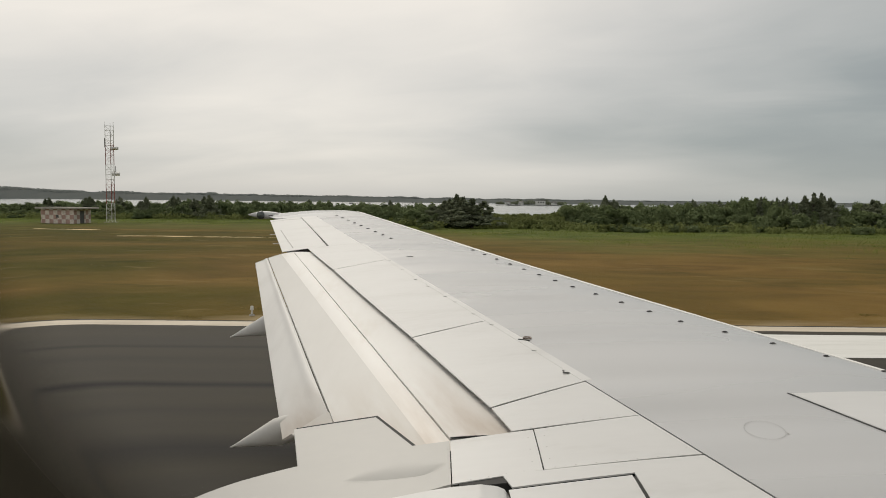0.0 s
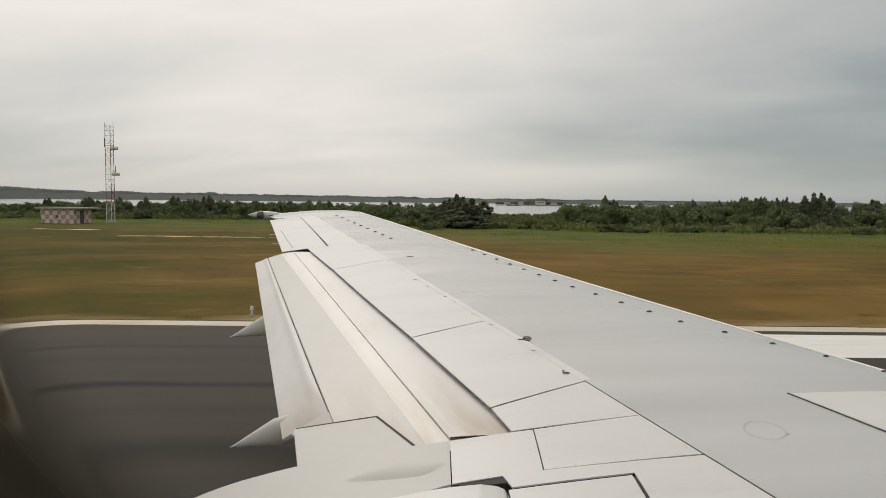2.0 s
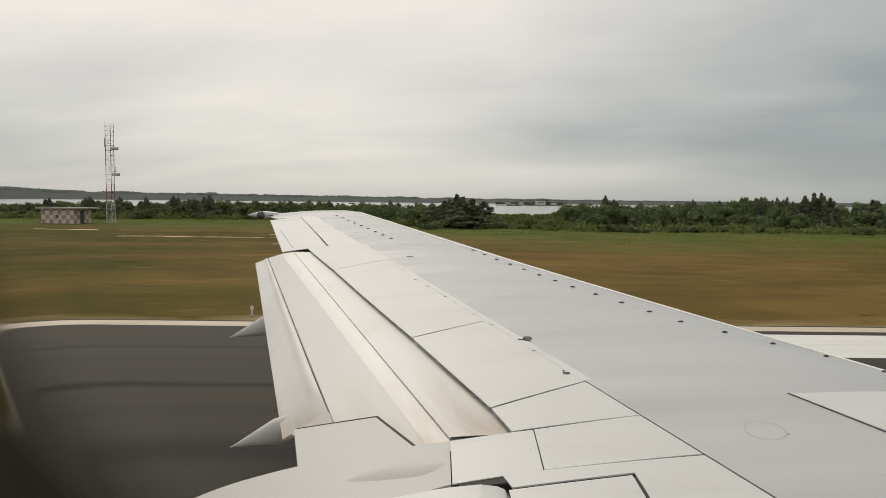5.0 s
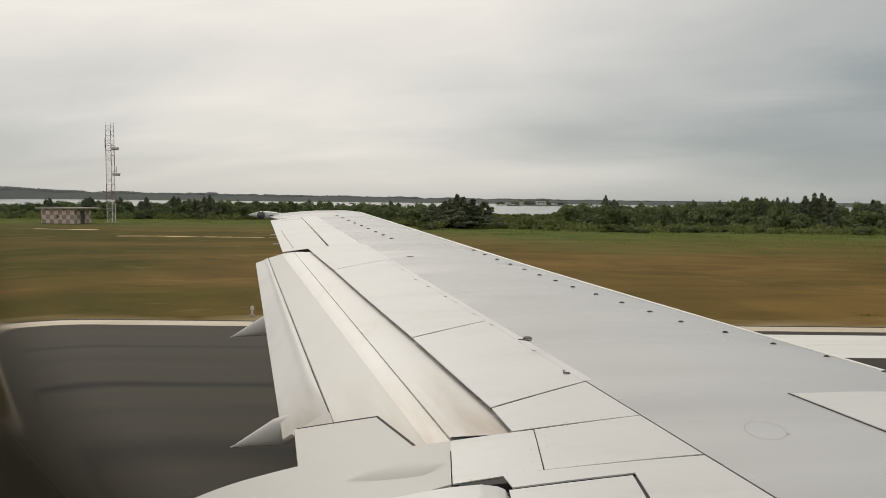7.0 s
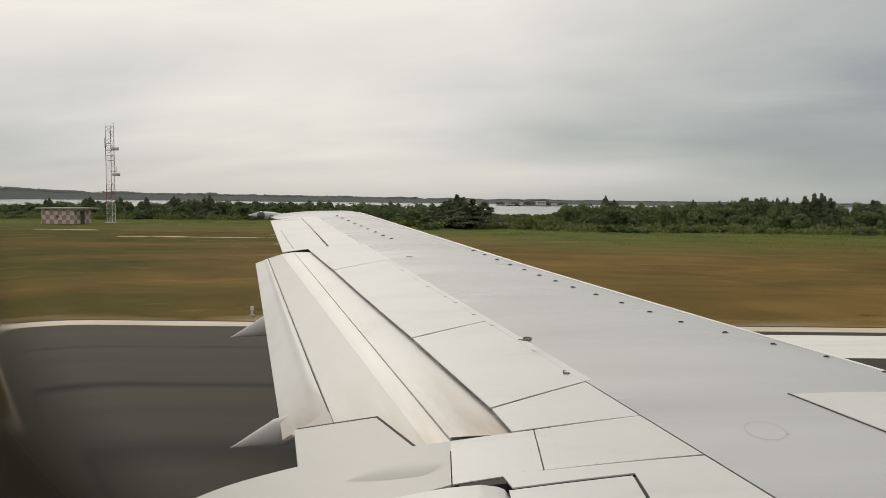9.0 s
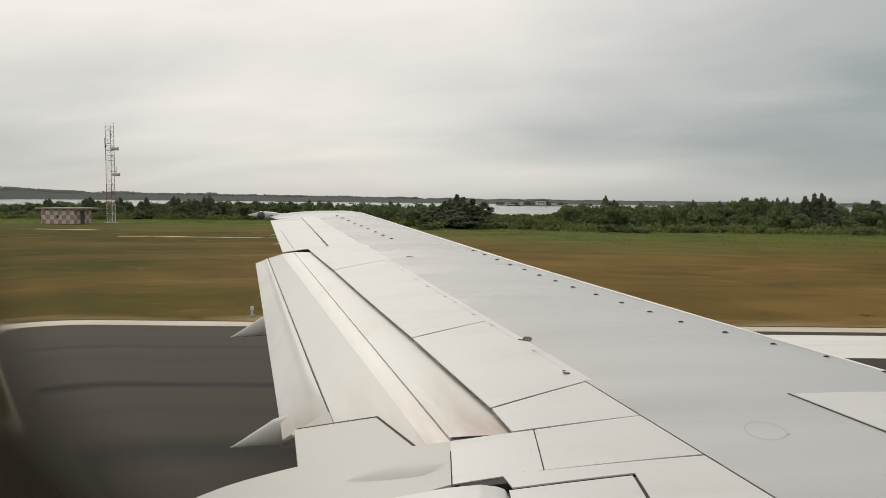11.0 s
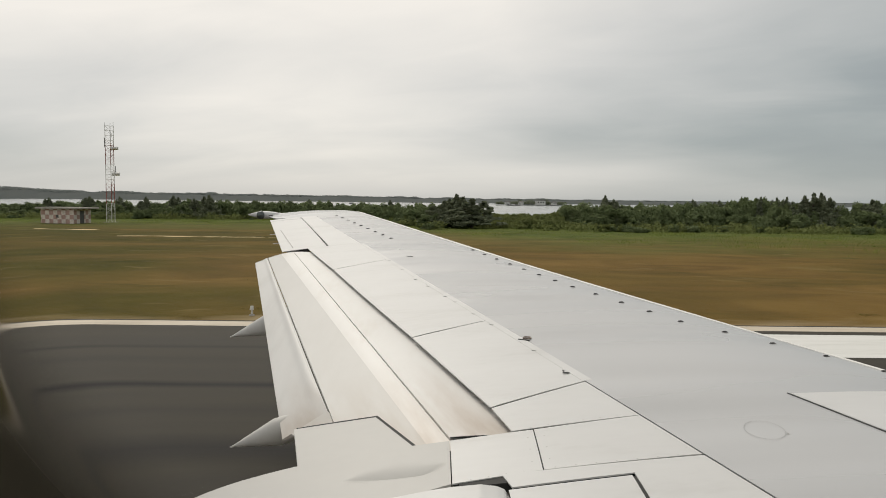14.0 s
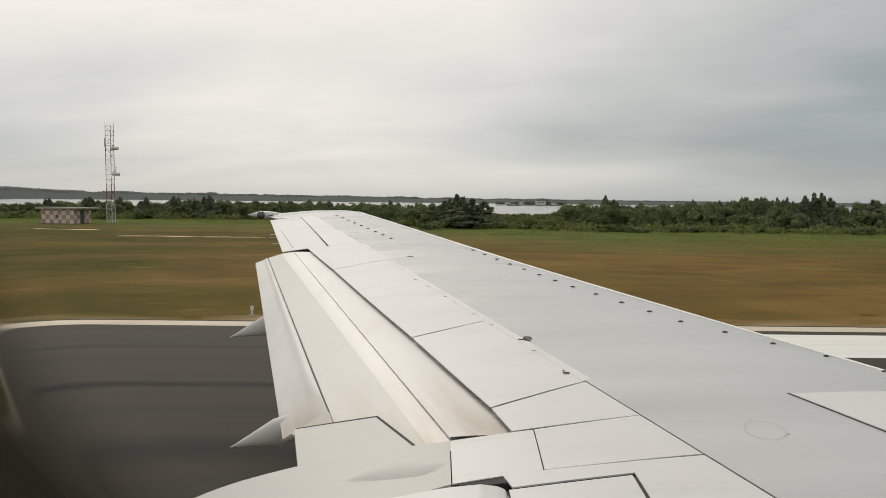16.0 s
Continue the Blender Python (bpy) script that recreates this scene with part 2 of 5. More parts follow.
def rubber_streaks(mt, lanes):
    """Soft dark rubber bands along the runway, each at its distance from the eye's line, wavering a little."""
    nt = mt.node_tree
    N, L = nt.nodes.new, nt.links.new
    b = nt.nodes["Principled BSDF"]
    base = b.inputs["Base Color"].links[0].from_socket
    tc, sep, mp, n = N("ShaderNodeTexCoord"), N("ShaderNodeSeparateXYZ"), N("ShaderNodeMapping"), N("ShaderNodeTexNoise")
    L(tc.outputs["Object"], sep.inputs[0])
    L(tc.outputs["Object"], mp.inputs[0])
    mp.inputs["Scale"].default_value = (.06, .5, 1)
    L(mp.outputs[0], n.inputs["Vector"])
    n.inputs["Scale"].default_value, n.inputs["Detail"].default_value = 1.0, 4.0

    def m(op, a, c, d=None):
        k = N("ShaderNodeMath")
        k.operation = op
        for i, v in enumerate((a, c, d)):
            if v is None:
                continue
            if isinstance(v, (int, float)):
                k.inputs[i].default_value = v
            else:
                L(v, k.inputs[i])
        return k.outputs[0]

    y = m("MULTIPLY_ADD", n.outputs["Fac"], 1.1, sep.outputs[1])
    total = None
    for lane, width, depth in lanes:
        near = m("DIVIDE", m("ABSOLUTE", m("SUBTRACT", y, lane + .55), 0), width)
        one = m("MULTIPLY", m("MAXIMUM", m("SUBTRACT", 1.0, near), 0.0), depth)
        total = one if total is None else m("MAXIMUM", total, one)
    total = m("MULTIPLY", total, m("ADD", n.outputs["Fac"], .45))
    mx = N("ShaderNodeMix")
    mx.data_type = "RGBA"
    L(total, mx.inputs[0])
    L(base, mx.inputs[6])
    mx.inputs[7].default_value = (.005, .0045, .004, 1)
    L(mx.outputs[2], b.inputs["Base Color"])


rubber_streaks(M_ASPHALT, ((18.6, .32, .6), (16.9, .5, .28), (14.75, .34, 1.15), (13.0, .5, .25), (10.75, .75, 1.0), (8.6, .7, .5)))


def ground_material():
    mt = bpy.data.materials.new("grassland")
    mt.use_nodes = True
    nt = mt.node_tree
    N, L = nt.nodes.new, nt.links.new
    b = nt.nodes["Principled BSDF"]
    tc, sep = N("ShaderNodeTexCoord"), N("ShaderNodeSeparateXYZ")
    L(tc.outputs["Object"], sep.inputs[0])

    def tex(sx, sy, sc, det=6.0, dist=0.0):
        mp, n = N("ShaderNodeMapping"), N("ShaderNodeTexNoise")
        mp.inputs["Scale"].default_value = (sx, sy, 1)
        L(tc.outputs["Object"], mp.inputs[0])
        n.inputs["Scale"].default_value, n.inputs["Detail"].default_value, n.inputs["Distortion"].default_value = sc, det, dist
        L(mp.outputs[0], n.inputs["Vector"])
        return n.outputs["Fac"]

    def ramp(fac, stops):
        r = N("ShaderNodeValToRGB")
        els = r.color_ramp.elements
        els[0].position, els[0].color = stops[0][0], (*stops[0][1], 1)
        els[1].position, els[1].color = stops[-1][0], (*stops[-1][1], 1)
        for p, c in stops[1:-1]:
            els.new(p).color = (*c, 1)
        L(fac, r.inputs[0])
        return r.outputs[0]

    def mix(fac, a, c):
        n = N("ShaderNodeMix")
        n.data_type = "RGBA"
        L(fac, n.inputs[0])
        L(a, n.inputs[6])
        L(c, n.inputs[7])
        return n.outputs[2]

    dry = ramp(tex(.2, .3, .6, 9, 1.6), [(.22, (.112, .069, .017)), (.5, (.170, .103, .026)), (.78, (.235, .145, .041))])
    olive = ramp(tex(.2, .3, .65, 9, 1.6), [(.22, (.043, .041, .005)), (.5, (.074, .063, .007)), (.78, (.112, .088, .014))])
    green = ramp(tex(.12, .2, 1.0, 8, 1.2), [(.3, (.055, .078, .015)), (.5, (.097, .119, .025)), (.72, (.142, .154, .036))])
    drift = N("ShaderNodeMath")
    drift.operation = "MULTIPLY_ADD"
    L(sep.outputs[0], drift.inputs[0])
    drift.inputs[1].default_value = -.0042
    L(tex(.035, .075, 1.0, 6, 1.0), drift.inputs[2])
    # the field is driest in the middle and olive again farther along the runway
    along, driest = N("ShaderNodeMapRange"), N("ShaderNodeMath")
    L(sep.outputs[0], along.inputs[0])
    for i, v in enumerate((15.0, 50.0, 0.0, .34)):
        along.inputs[1 + i].default_value = v
    driest.operation = "ADD"
    L(drift.outputs[0], driest.inputs[0])
    L(along.outputs[0], driest.inputs[1])
    patch = ramp(driest.outputs[0], [(.38, (0, 0, 0)), (.72, (1, 1, 1))])
    base = mix(patch, dry, olive)
    # straw-coloured bare spots and darker tussocks
    straw, moss = ramp(tex(.9, 1.0, 1.0, 3), [(.3, (.22, .155, .062)), (.7, (.31, .225, .10))]), ramp(tex(.9, 1.0, 1.0, 3), [(.3, (.062, .052, .008)), (.7, (.092, .072, .013))])
    base = mix(ramp(tex(.16, .26, 1.3, 7, .8), [(.60, (0, 0, 0)), (.74, (.5, .5, .5))]), base, straw)
    base = mix(ramp(tex(.11, .21, 1.7, 7, .8), [(.58, (0, 0, 0)), (.70, (.7, .7, .7))]), base, moss)
    far = N("ShaderNodeMapRange")
    add = N("ShaderNodeMath")
    add.operation = "MULTIPLY_ADD"
    L(tex(.04, .10, 1.0, 6, .6), add.inputs[0])
    add.inputs[1].default_value = 52.0
    bend = N("ShaderNodeMapRange")
    L(sep.outputs[0], bend.inputs[0])
    for i, v in enumerate((-16.0, 14.0, 0.0, 38.0)):
        bend.inputs[1 + i].default_value = v
    out = N("ShaderNodeMath")
    out.operation = "ADD"
    L(sep.outputs[1], out.inputs[0])
    L(bend.outputs[0], out.inputs[1])
    L(out.outputs[0], add.inputs[2])
    L(add.outputs[0], far.inputs[0])
    far.inputs[1].default_value, far.inputs[2].default_value = 109.0, 151.0
    base = mix(far.outputs[0], base, green)
    sand = ramp(tex(.22, .8, 1.0, 8), [(.3, (.24, .175, .085)), (.7, (.42, .33, .2))])
    near = N("ShaderNodeMapRange")
    add2 = N("ShaderNodeMath")
    add2.operation = "MULTIPLY_ADD"
    L(tex(.16, .5, 1.0, 6), add2.inputs[0])
    add2.inputs[1].default_value = 7.5
    L(sep.outputs[1], add2.inputs[2])
    L(add2.outputs[0], near.inputs[0])
    near.inputs[1].default_value, near.inputs[2].default_value = 27.7, 25.4
    base = mix(near.outputs[0], base, sand)
    L(base, b.inputs["Base Color"])
    b.inputs["Roughness"].default_value, b.inputs["Specular IOR Level"].default_value = 0.95, 0.1
    bp = N("ShaderNodeBump")
    L(tex(1, 1, 6, 6), bp.inputs["Height"])
    bp.inputs["Strength"].default_value, bp.inputs["Distance"].default_value = .6, .12
    L(bp.outputs[0], b.inputs["Normal"])
    return mt


def water_material():
    mt = material("lagoon_water", [(.3, (.10, .12, .12)), (.7, (.16, .18, .17))], scale=(.02, .06, 1), noise_scale=1, rough=(.08, .22), specular=.6)
    nt = mt.node_tree
    N, L = nt.nodes.new, nt.links.new
    tc, mp, n, bp = N("ShaderNodeTexCoord"), N("ShaderNodeMapping"), N("ShaderNodeTexNoise"), N("ShaderNodeBump")
    mp.inputs["Scale"].default_value = (.4, 1.2, 1)
    L(tc.outputs["Object"], mp.inputs[0])
    L(mp.outputs[0], n.inputs["Vector"])
    n.inputs["Scale"].default_value, n.inputs["Detail"].default_value = .8, 3
    L(n.outputs["Fac"], bp.inputs["Height"])
    bp.inputs["Strength"].default_value, bp.inputs["Distance"].default_value = .15, .1
    L(bp.outputs[0], nt.nodes["Principled BSDF"].inputs["Normal"])
    return mt


def checker_material():
    mt = bpy.data.materials.new("red_white_checks")
    mt.use_nodes = True
    nt = mt.node_tree
    N, L = nt.nodes.new, nt.links.new
    b = nt.nodes["Principled BSDF"]
    tc, ck, n, mx = N("ShaderNodeTexCoord"), N("ShaderNodeTexChecker"), N("ShaderNodeTexNoise"), N("ShaderNodeMix")
    L(tc.outputs["Object"], ck.inputs["Vector"])
    L(tc.outputs["Object"], n.inputs["Vector"])
    ck.inputs["Color1"].default_value, ck.inputs["Color2"].default_value = (.50, .33, .28, 1), (.76, .69, .62, 1)
    ck.inputs["Scale"].default_value = 1.5
    n.inputs["Scale"].default_value, n.inputs["Detail"].default_value = 2.5, 6
    mx.data_type, mx.blend_type = "RGBA", "MULTIPLY"
    mx.inputs[0].default_value = .7
    L(ck.outputs["Color"], mx.inputs[6])
    L(n.outputs["Color"], mx.inputs[7])
    r = N("ShaderNodeValToRGB")
    r.color_ramp.elements[0].position, r.color_ramp.elements[0].color = .3, (.62, .6, .58, 1)
    r.color_ramp.elements[1].position, r.color_ramp.elements[1].color = .65, (1, 1, 1, 1)
    L(n.outputs["Fac"], r.inputs[0])
    L(r.outputs[0], mx.inputs[7])
    L(mx.outputs[2], b.inputs["Base Color"])
    b.inputs["Roughness"].default_value = .85
    return mt


def smoked_edge_material():
    """The window's gasket and scratched rim: dark at the frame, clear towards the middle of the pane."""
    mt = bpy.data.materials.new("smoked_pane_rim")
    mt.use_nodes = True
    nt = mt.node_tree
    N, L = nt.nodes.new, nt.links.new
    nt.nodes.remove(nt.nodes["Principled BSDF"])
    tc, ds, mr = N("ShaderNodeTexCoord"), N("ShaderNodeVectorMath"), N("ShaderNodeMapRange")
    ds.operation = "LENGTH"
    L(tc.outputs["Object"], ds.inputs[0])
    L(ds.outputs["Value"], mr.inputs[0])
    mr.interpolation_type = "SMOOTHSTEP"
    mr.inputs[1].default_value, mr.inputs[2].default_value = .170, .207
    df, tr, mx = N("ShaderNodeBsdfTranslucent"), N("ShaderNodeBsdfTransparent"), N("ShaderNodeMixShader")
    df.inputs[0].default_value = (.022, .02, .015, 1)
    L(mr.outputs[0], mx.inputs[0])
    L(tr.outputs[0], mx.inputs[1])
    L(df.outputs[0], mx.inputs[2])
    L(mx.outputs[0], nt.nodes["Material Output"].inputs[0])
    return mt


def pane_material():
    """Clear acrylic, scratched dull towards its outer edge."""
    mt = bpy.data.materials.new("clear_acrylic")
    mt.use_nodes = True
    nt = mt.node_tree
    N, L = nt.nodes.new, nt.links.new
    nt.nodes.remove(nt.nodes["Principled BSDF"])
    tc, sep, mr = N("ShaderNodeTexCoord"), N("ShaderNodeSeparateXYZ"), N("ShaderNodeMapRange")
    L(tc.outputs["Object"], sep.inputs[0])

    def m(op, a, b):
        k = N("ShaderNodeMath")
        k.operation = op
        for i, v in enumerate((a, b)):
            if isinstance(v, (int, float)):
                k.inputs[i].default_value = v
            else:
                L(v, k.inputs[i])
        return k.outputs[0]

    px = m("SUBTRACT", m("DIVIDE", m("MULTIPLY", sep.outputs[0], .2), sep.outputs[1]), .04)
    pz = m("SUBTRACT", m("DIVIDE", m("MULTIPLY", m("SUBTRACT", sep.outputs[2], EYE_Z), .2), sep.outputs[1]), .05)
    L(m("POWER", m("ADD", m("MULTIPLY", px, px), m("MULTIPLY", pz, pz)), .5), mr.inputs[0])
    mr.interpolation_type = "SMOOTHSTEP"
    for i, v in enumerate((.178, .193, 0.0, .145)):
        mr.inputs[1 + i].default_value = v
    rf = N("ShaderNodeBsdfRefraction")
    rf.inputs["IOR"].default_value = 1.49
    L(mr.outputs[0], rf.inputs["Roughness"])
    L(rf.outputs[0], nt.nodes["Material Output"].inputs[0])
    return mt


M_PANE = pane_material()
M_GROUND, M_WATER, M_CHECK, M_RIM = ground_material(), water_material(), checker_material(), smoked_edge_material()


# ---------------------------------------------------------------- mesh helpers
def part(name, bm, mat, parent=None, label="", smooth=False, at=None):
    """One mesh object out of a bmesh, under a thing or a part."""
    me = bpy.data.meshes.new(name)
    bmesh.ops.recalc_face_normals(bm, faces=bm.faces)
    bm.to_mesh(me)
    bm.free()
    me.materials.append(mat)
    if smooth:
        for p in me.polygons:
            p.use_smooth = True
        me.set_sharp_from_angle(angle=radians(34))
    ob = new(name, me)
    if at is not None:
        ob.matrix_world = at
    if parent is not None:
        ob.parent = parent
    if label:
        tagged(ob, label)
    return ob


def soup(name, verts, faces, mat, smooth=False):
    me = bpy.data.meshes.new(name)
    me.from_pydata([tuple(v) for v in verts], [], [tuple(f) for f in faces])
    me.materials.append(mat)
    if smooth:
        for p in me.polygons:
            p.use_smooth = True
    return new(name, me)


def grid_solid(rows_top, rows_low):
    """A closed solid between two equal grids of points."""
    bm = bmesh.new()
    T = [[bm.verts.new(p) for p in r] for r in rows_top]
    B = [[bm.verts.new(p) for p in r] for r in rows_low]
    n, m = len(T), len(T[0])
    for i in range(n - 1):
        for j in range(m - 1):
            bm.faces.new((T[i][j], T[i + 1][j], T[i + 1][j + 1], T[i][j + 1]))
            bm.faces.new((B[i][j], B[i][j + 1], B[i + 1][j + 1], B[i + 1][j]))
    for i in range(n - 1):
        for j in (0, m - 1):
            bm.faces.new((T[i][j], B[i][j], B[i + 1][j], T[i + 1][j]))
    for j in range(m - 1):
        for i in (0, n - 1):
            bm.faces.new((T[i][j], T[i][j + 1], B[i][j + 1], B[i][j]))
    return bm


def box(bm, lo, hi, m=None):
    vs = [bm.verts.new((x, y, z)) for x in (lo[0], hi[0]) for y in (lo[1], hi[1]) for z in (lo[2], hi[2])]
    for f in ((0, 1, 3, 2), (4, 6, 7, 5), (0, 4, 5, 1), (2, 3, 7, 6), (0, 2, 6, 4), (1, 5, 7, 3)):
        bm.faces.new([vs[i] for i in f])
    if m is not None:
        bmesh.ops.transform(bm, matrix=m, verts=vs)
    return bm


def rod(bm, a, b, r, r2=None, seg=6):
    a, b = Vector(a), Vector(b)
    d = (b - a).normalized()
    s = d.orthogonal().normalized()
    t = d.cross(s)
    r2 = r if r2 is None else r2
    rings = [[bm.verts.new(p + q * (math.cos(k) * s + math.sin(k) * t)) for k in [2 * math.pi * i / seg for i in range(seg)]] for p, q in ((a, r), (b, r2))]
    for i in range(seg):
        j = (i + 1) % seg
        bm.faces.new((rings[0][i], rings[0][j], rings[1][j], rings[1][i]))
    bm.faces.new(rings[0][::-1])
    bm.faces.new(rings[1])
    return bm


def revolve(profile, seg=16):
    """A solid of revolution along -X: rows of (x, radius)."""
    bm = bmesh.new()
    rings = []
    for x, r in profile:
        rings.append([bm.verts.new((x, r * math.cos(2 * math.pi * i / seg), r * math.sin(2 * math.pi * i / seg))) for i in range(seg)])
    for a, b in zip(rings, rings[1:]):
        for i in range(seg):
            j = (i + 1) % seg
            bm.faces.new((a[i], a[j], b[j], b[i]))
    bm.faces.new(rings[0])
    bm.faces.new(rings[-1][::-1])
    return bm


# ---------------------------------------------------------------- ground, runway, water
def terrain(x, y):
    """Flat airfield that dips to the sea bed behind the shrubs."""
    k = min(max((y - 172) / 60, 0), 1)
    z = -3.2 * k * k * (3 - 2 * k)
    if y > 30:
        z += 0.10 * min((y - 30) / 40, 1) * noise.noise((x * .03, y * .05, 0.3))
    return z - 0.02


def build_ground():
    xs = sorted(set([-5000, -2500, -1200, -600, -350] + list(range(-240, 241, 8)) + [350, 600, 1200, 2500, 5000]))
    ys = sorted(set([-5000, -2000, -800, -300, -100, -47, -25.3, 22.5, 24, 27, 31] + list(range(36, 240, 6)) + [300, 600, 1500, 5000]))
    verts = [(x, y, terrain(x, y)) for y in ys for x in xs]
    nx = len(xs)
    faces = [(j * nx + i, j * nx + i + 1, (j + 1) * nx + i + 1, (j + 1) * nx + i) for j in range(len(ys) - 1) for i in range(nx - 1)]
    tagged(soup("ground", verts, faces, M_GROUND, True), "brown and olive dry grassland beside the runway", "ground", kind="structure")
    bm = bmesh.new()
    box(bm, (-900, -25.4, -0.3), (1600, 22.62, 0.0))
    rw = tagged(part("runway", bm, M_ASPHALT), "dark grey asphalt runway with dark streaks", "runway", kind="structure")
    # edge line and its narrow sandy kerb
    rnd = random.Random(3)
    bm = bmesh.new()
    xs = [-900, -300] + [-120 + 2 * i for i in range(121)] + [300, 1600]
    top = [[(x, y + rnd.uniform(-.015, .015), .006) for y in (21.62, 22.42)] for x in xs]
    low = [[(x, y, -.02) for _, y, _ in r] for r in top for x in [r[0][0]]]
    part("edge_line", grid_solid(top, low), M_LINE, rw, "worn cream painted edge line")
    # threshold bars across the runway, half under the wing
    for i in range(9):
        y0 = 21.05 - i * 4.58
        top, low = [], []
        for k in range(9):
            x = 2.05 + k * 3.75
            top.append([(x, y0 - 3.12 + rnd.uniform(-.02, .02), .006), (x, y0 + rnd.uniform(-.02, .02), .006)])
            low.append([(x, y0 - 3.12, -.02), (x, y0, -.02)])
        part("threshold_bar", grid_solid(top, low), M_STRIPE, rw, "broad white painted bar with tyre scuffs")
    # the line of the turning loop past the bars
    top, low = [], []
    for i in range(40):
        a = i / 39
        p = Vector((96 + 70 * a, 9 + 12 * a * a, 0))
        top.append([(p.x, p.y - .45, .006), (p.x, p.y + .45, .006)])
        low.append([(p.x, p.y - .45, -.02), (p.x, p.y + .45, -.02)])
    part("turn_off_line", grid_solid(top, low), M_STRIPE, rw, "white curved line")
    # lagoon
    verts = [(-5000, 185, -1.5), (5000, 185, -1.5), (5000, 5000, -1.5), (-5000, 5000, -1.5)]
    tagged(soup("water", verts, [(0, 1, 2, 3)], M_WATER), "pale calm lagoon reflecting the overcast sky", "water", kind="structure")


build_ground()


def sand_patch(x, y, lx, ly, seed):
    """Bare sand in ragged tongues along a line, a little proud of the turf."""
    rnd = random.Random(seed)
    bm = bmesh.new()
    for piece in range(8):
        px, py = x + rnd.uniform(-.75, .75) * lx, y + rnd.uniform(-.6, .6) * ly
        qx, qy = lx * rnd.uniform(.12, .42), ly * rnd.uniform(.15, .42)
        n = 26
        ring = []
        for i in range(n):
            a = 2 * math.pi * i / n
            r = 1 + .5 * noise.noise((math.cos(a) * 2.2, math.sin(a) * 2.2, seed + piece * 3.3)) + rnd.uniform(-.25, .25)
            ring.append((px + qx * r * math.cos(a), py + qy * r * math.sin(a)))
        c = bm.verts.new((px, py, terrain(px, py) + .014 + .003 * piece))
        mid = [bm.verts.new((px + (p - px) * .6, py + (q - py) * .6, terrain(p, q) + .010 + .003 * piece)) for p, q in ring]
        outer = [bm.verts.new((p, q, terrain(p, q) - .01)) for p, q in ring]
        for i in range(n):
            j = (i + 1) % n
            bm.faces.new((c, mid[i], mid[j]))
            bm.faces.new((mid[i], outer[i], outer[j], mid[j]))
    ob = part("sand_patch", bm, M_SAND)
    return tagged(ob, "bare pale sand patch in dry grass", "sand", group="bare patches", kind="stuff")


for k, (x, y, lx, ly) in enumerate([(-29.5, 73.0, 4.6, .75), (-20.5, 72.8, 4.4, .6), (-45.5, 87, 5.5, 1.0)]):
    sand_patch(x, y, lx, ly, k + 1)


# ---------------------------------------------------------------- vegetation
def scatter_blades(name, count, xr, yr, h, w, mat, seed, near_bias=1.0, lean=.35):
    """Upright tapering blades, joined."""
    g = np.random.default_rng(seed)
    x = g.uniform(*xr, count)
    y = yr[0] + (yr[1] - yr[0]) * g.random(count) ** near_bias
    a = g.uniform(0, math.pi, count)
    hh = h * g.uniform(.5, 1.25, count)
    ww = w * g.uniform(.6, 1.4, count)
    lx, ly = g.normal(0, lean, count) * hh, g.normal(0, lean, count) * hh
    V = np.zeros((count, 3, 3))
    z = np.array([terrain(p, q) for p, q in zip(x, y)]) - .02
    V[:, 0] = np.stack([x - ww * np.cos(a), y - ww * np.sin(a), z], 1)
    V[:, 1] = np.stack([x + ww * np.cos(a), y + ww * np.sin(a), z], 1)
    V[:, 2] = np.stack([x + lx, y + ly, z + hh], 1)
    ob = soup(name, V.reshape(-1, 3), np.arange(count * 3).reshape(-1, 3), mat)
    return ob


def green_from(x):
    """How far out the green grass begins: nearer the runway past the bend of the shore."""
    return float(np.interp(x, [-60, -14, 4, 30, 60], [102, 102, 72, 57, 52]))


tagged(scatter_blades("dry_grass", 40000, (-70, 70), (23.4, 100), .03, .05, M_BLADE, 5, .8), "short brown dry grass of the airfield", "grass", kind="stuff")


def green_grass():
    """Tall green grass that thins out towards the dry field."""
    g = np.random.default_rng(6)
    V = []
    for _ in range(120000):
        k = g.uniform(-.72, .72)
        near = green_from(k * 90)
        d = near + (150 - near) * g.random() ** .8 + g.normal(0, 4)
        if d < near + 4 + 14 * noise.noise((k * 40, d * .05, 2.0)) + 10 * g.random():
            continue
        x = k * d
        h = .04 + .12 * g.random() ** 2 + .16 * max(0, noise.noise((x * .12, d * .12, 4.0)))
        w, a, z = g.uniform(.025, .06), g.uniform(0, 3.14), terrain(x, d) - .02
        V += [(x - w * math.cos(a), d - w * math.sin(a), z), (x + w * math.cos(a), d + w * math.sin(a), z), (x + g.normal(0, .4) * h, d + g.normal(0, .4) * h, z + h)]
    n = len(V) // 3
    tagged(soup("tall_grass", V, np.arange(n * 3).reshape(-1, 3), M_WEED), "tall green grass before the shrubs", "grass", kind="stuff")


green_grass()


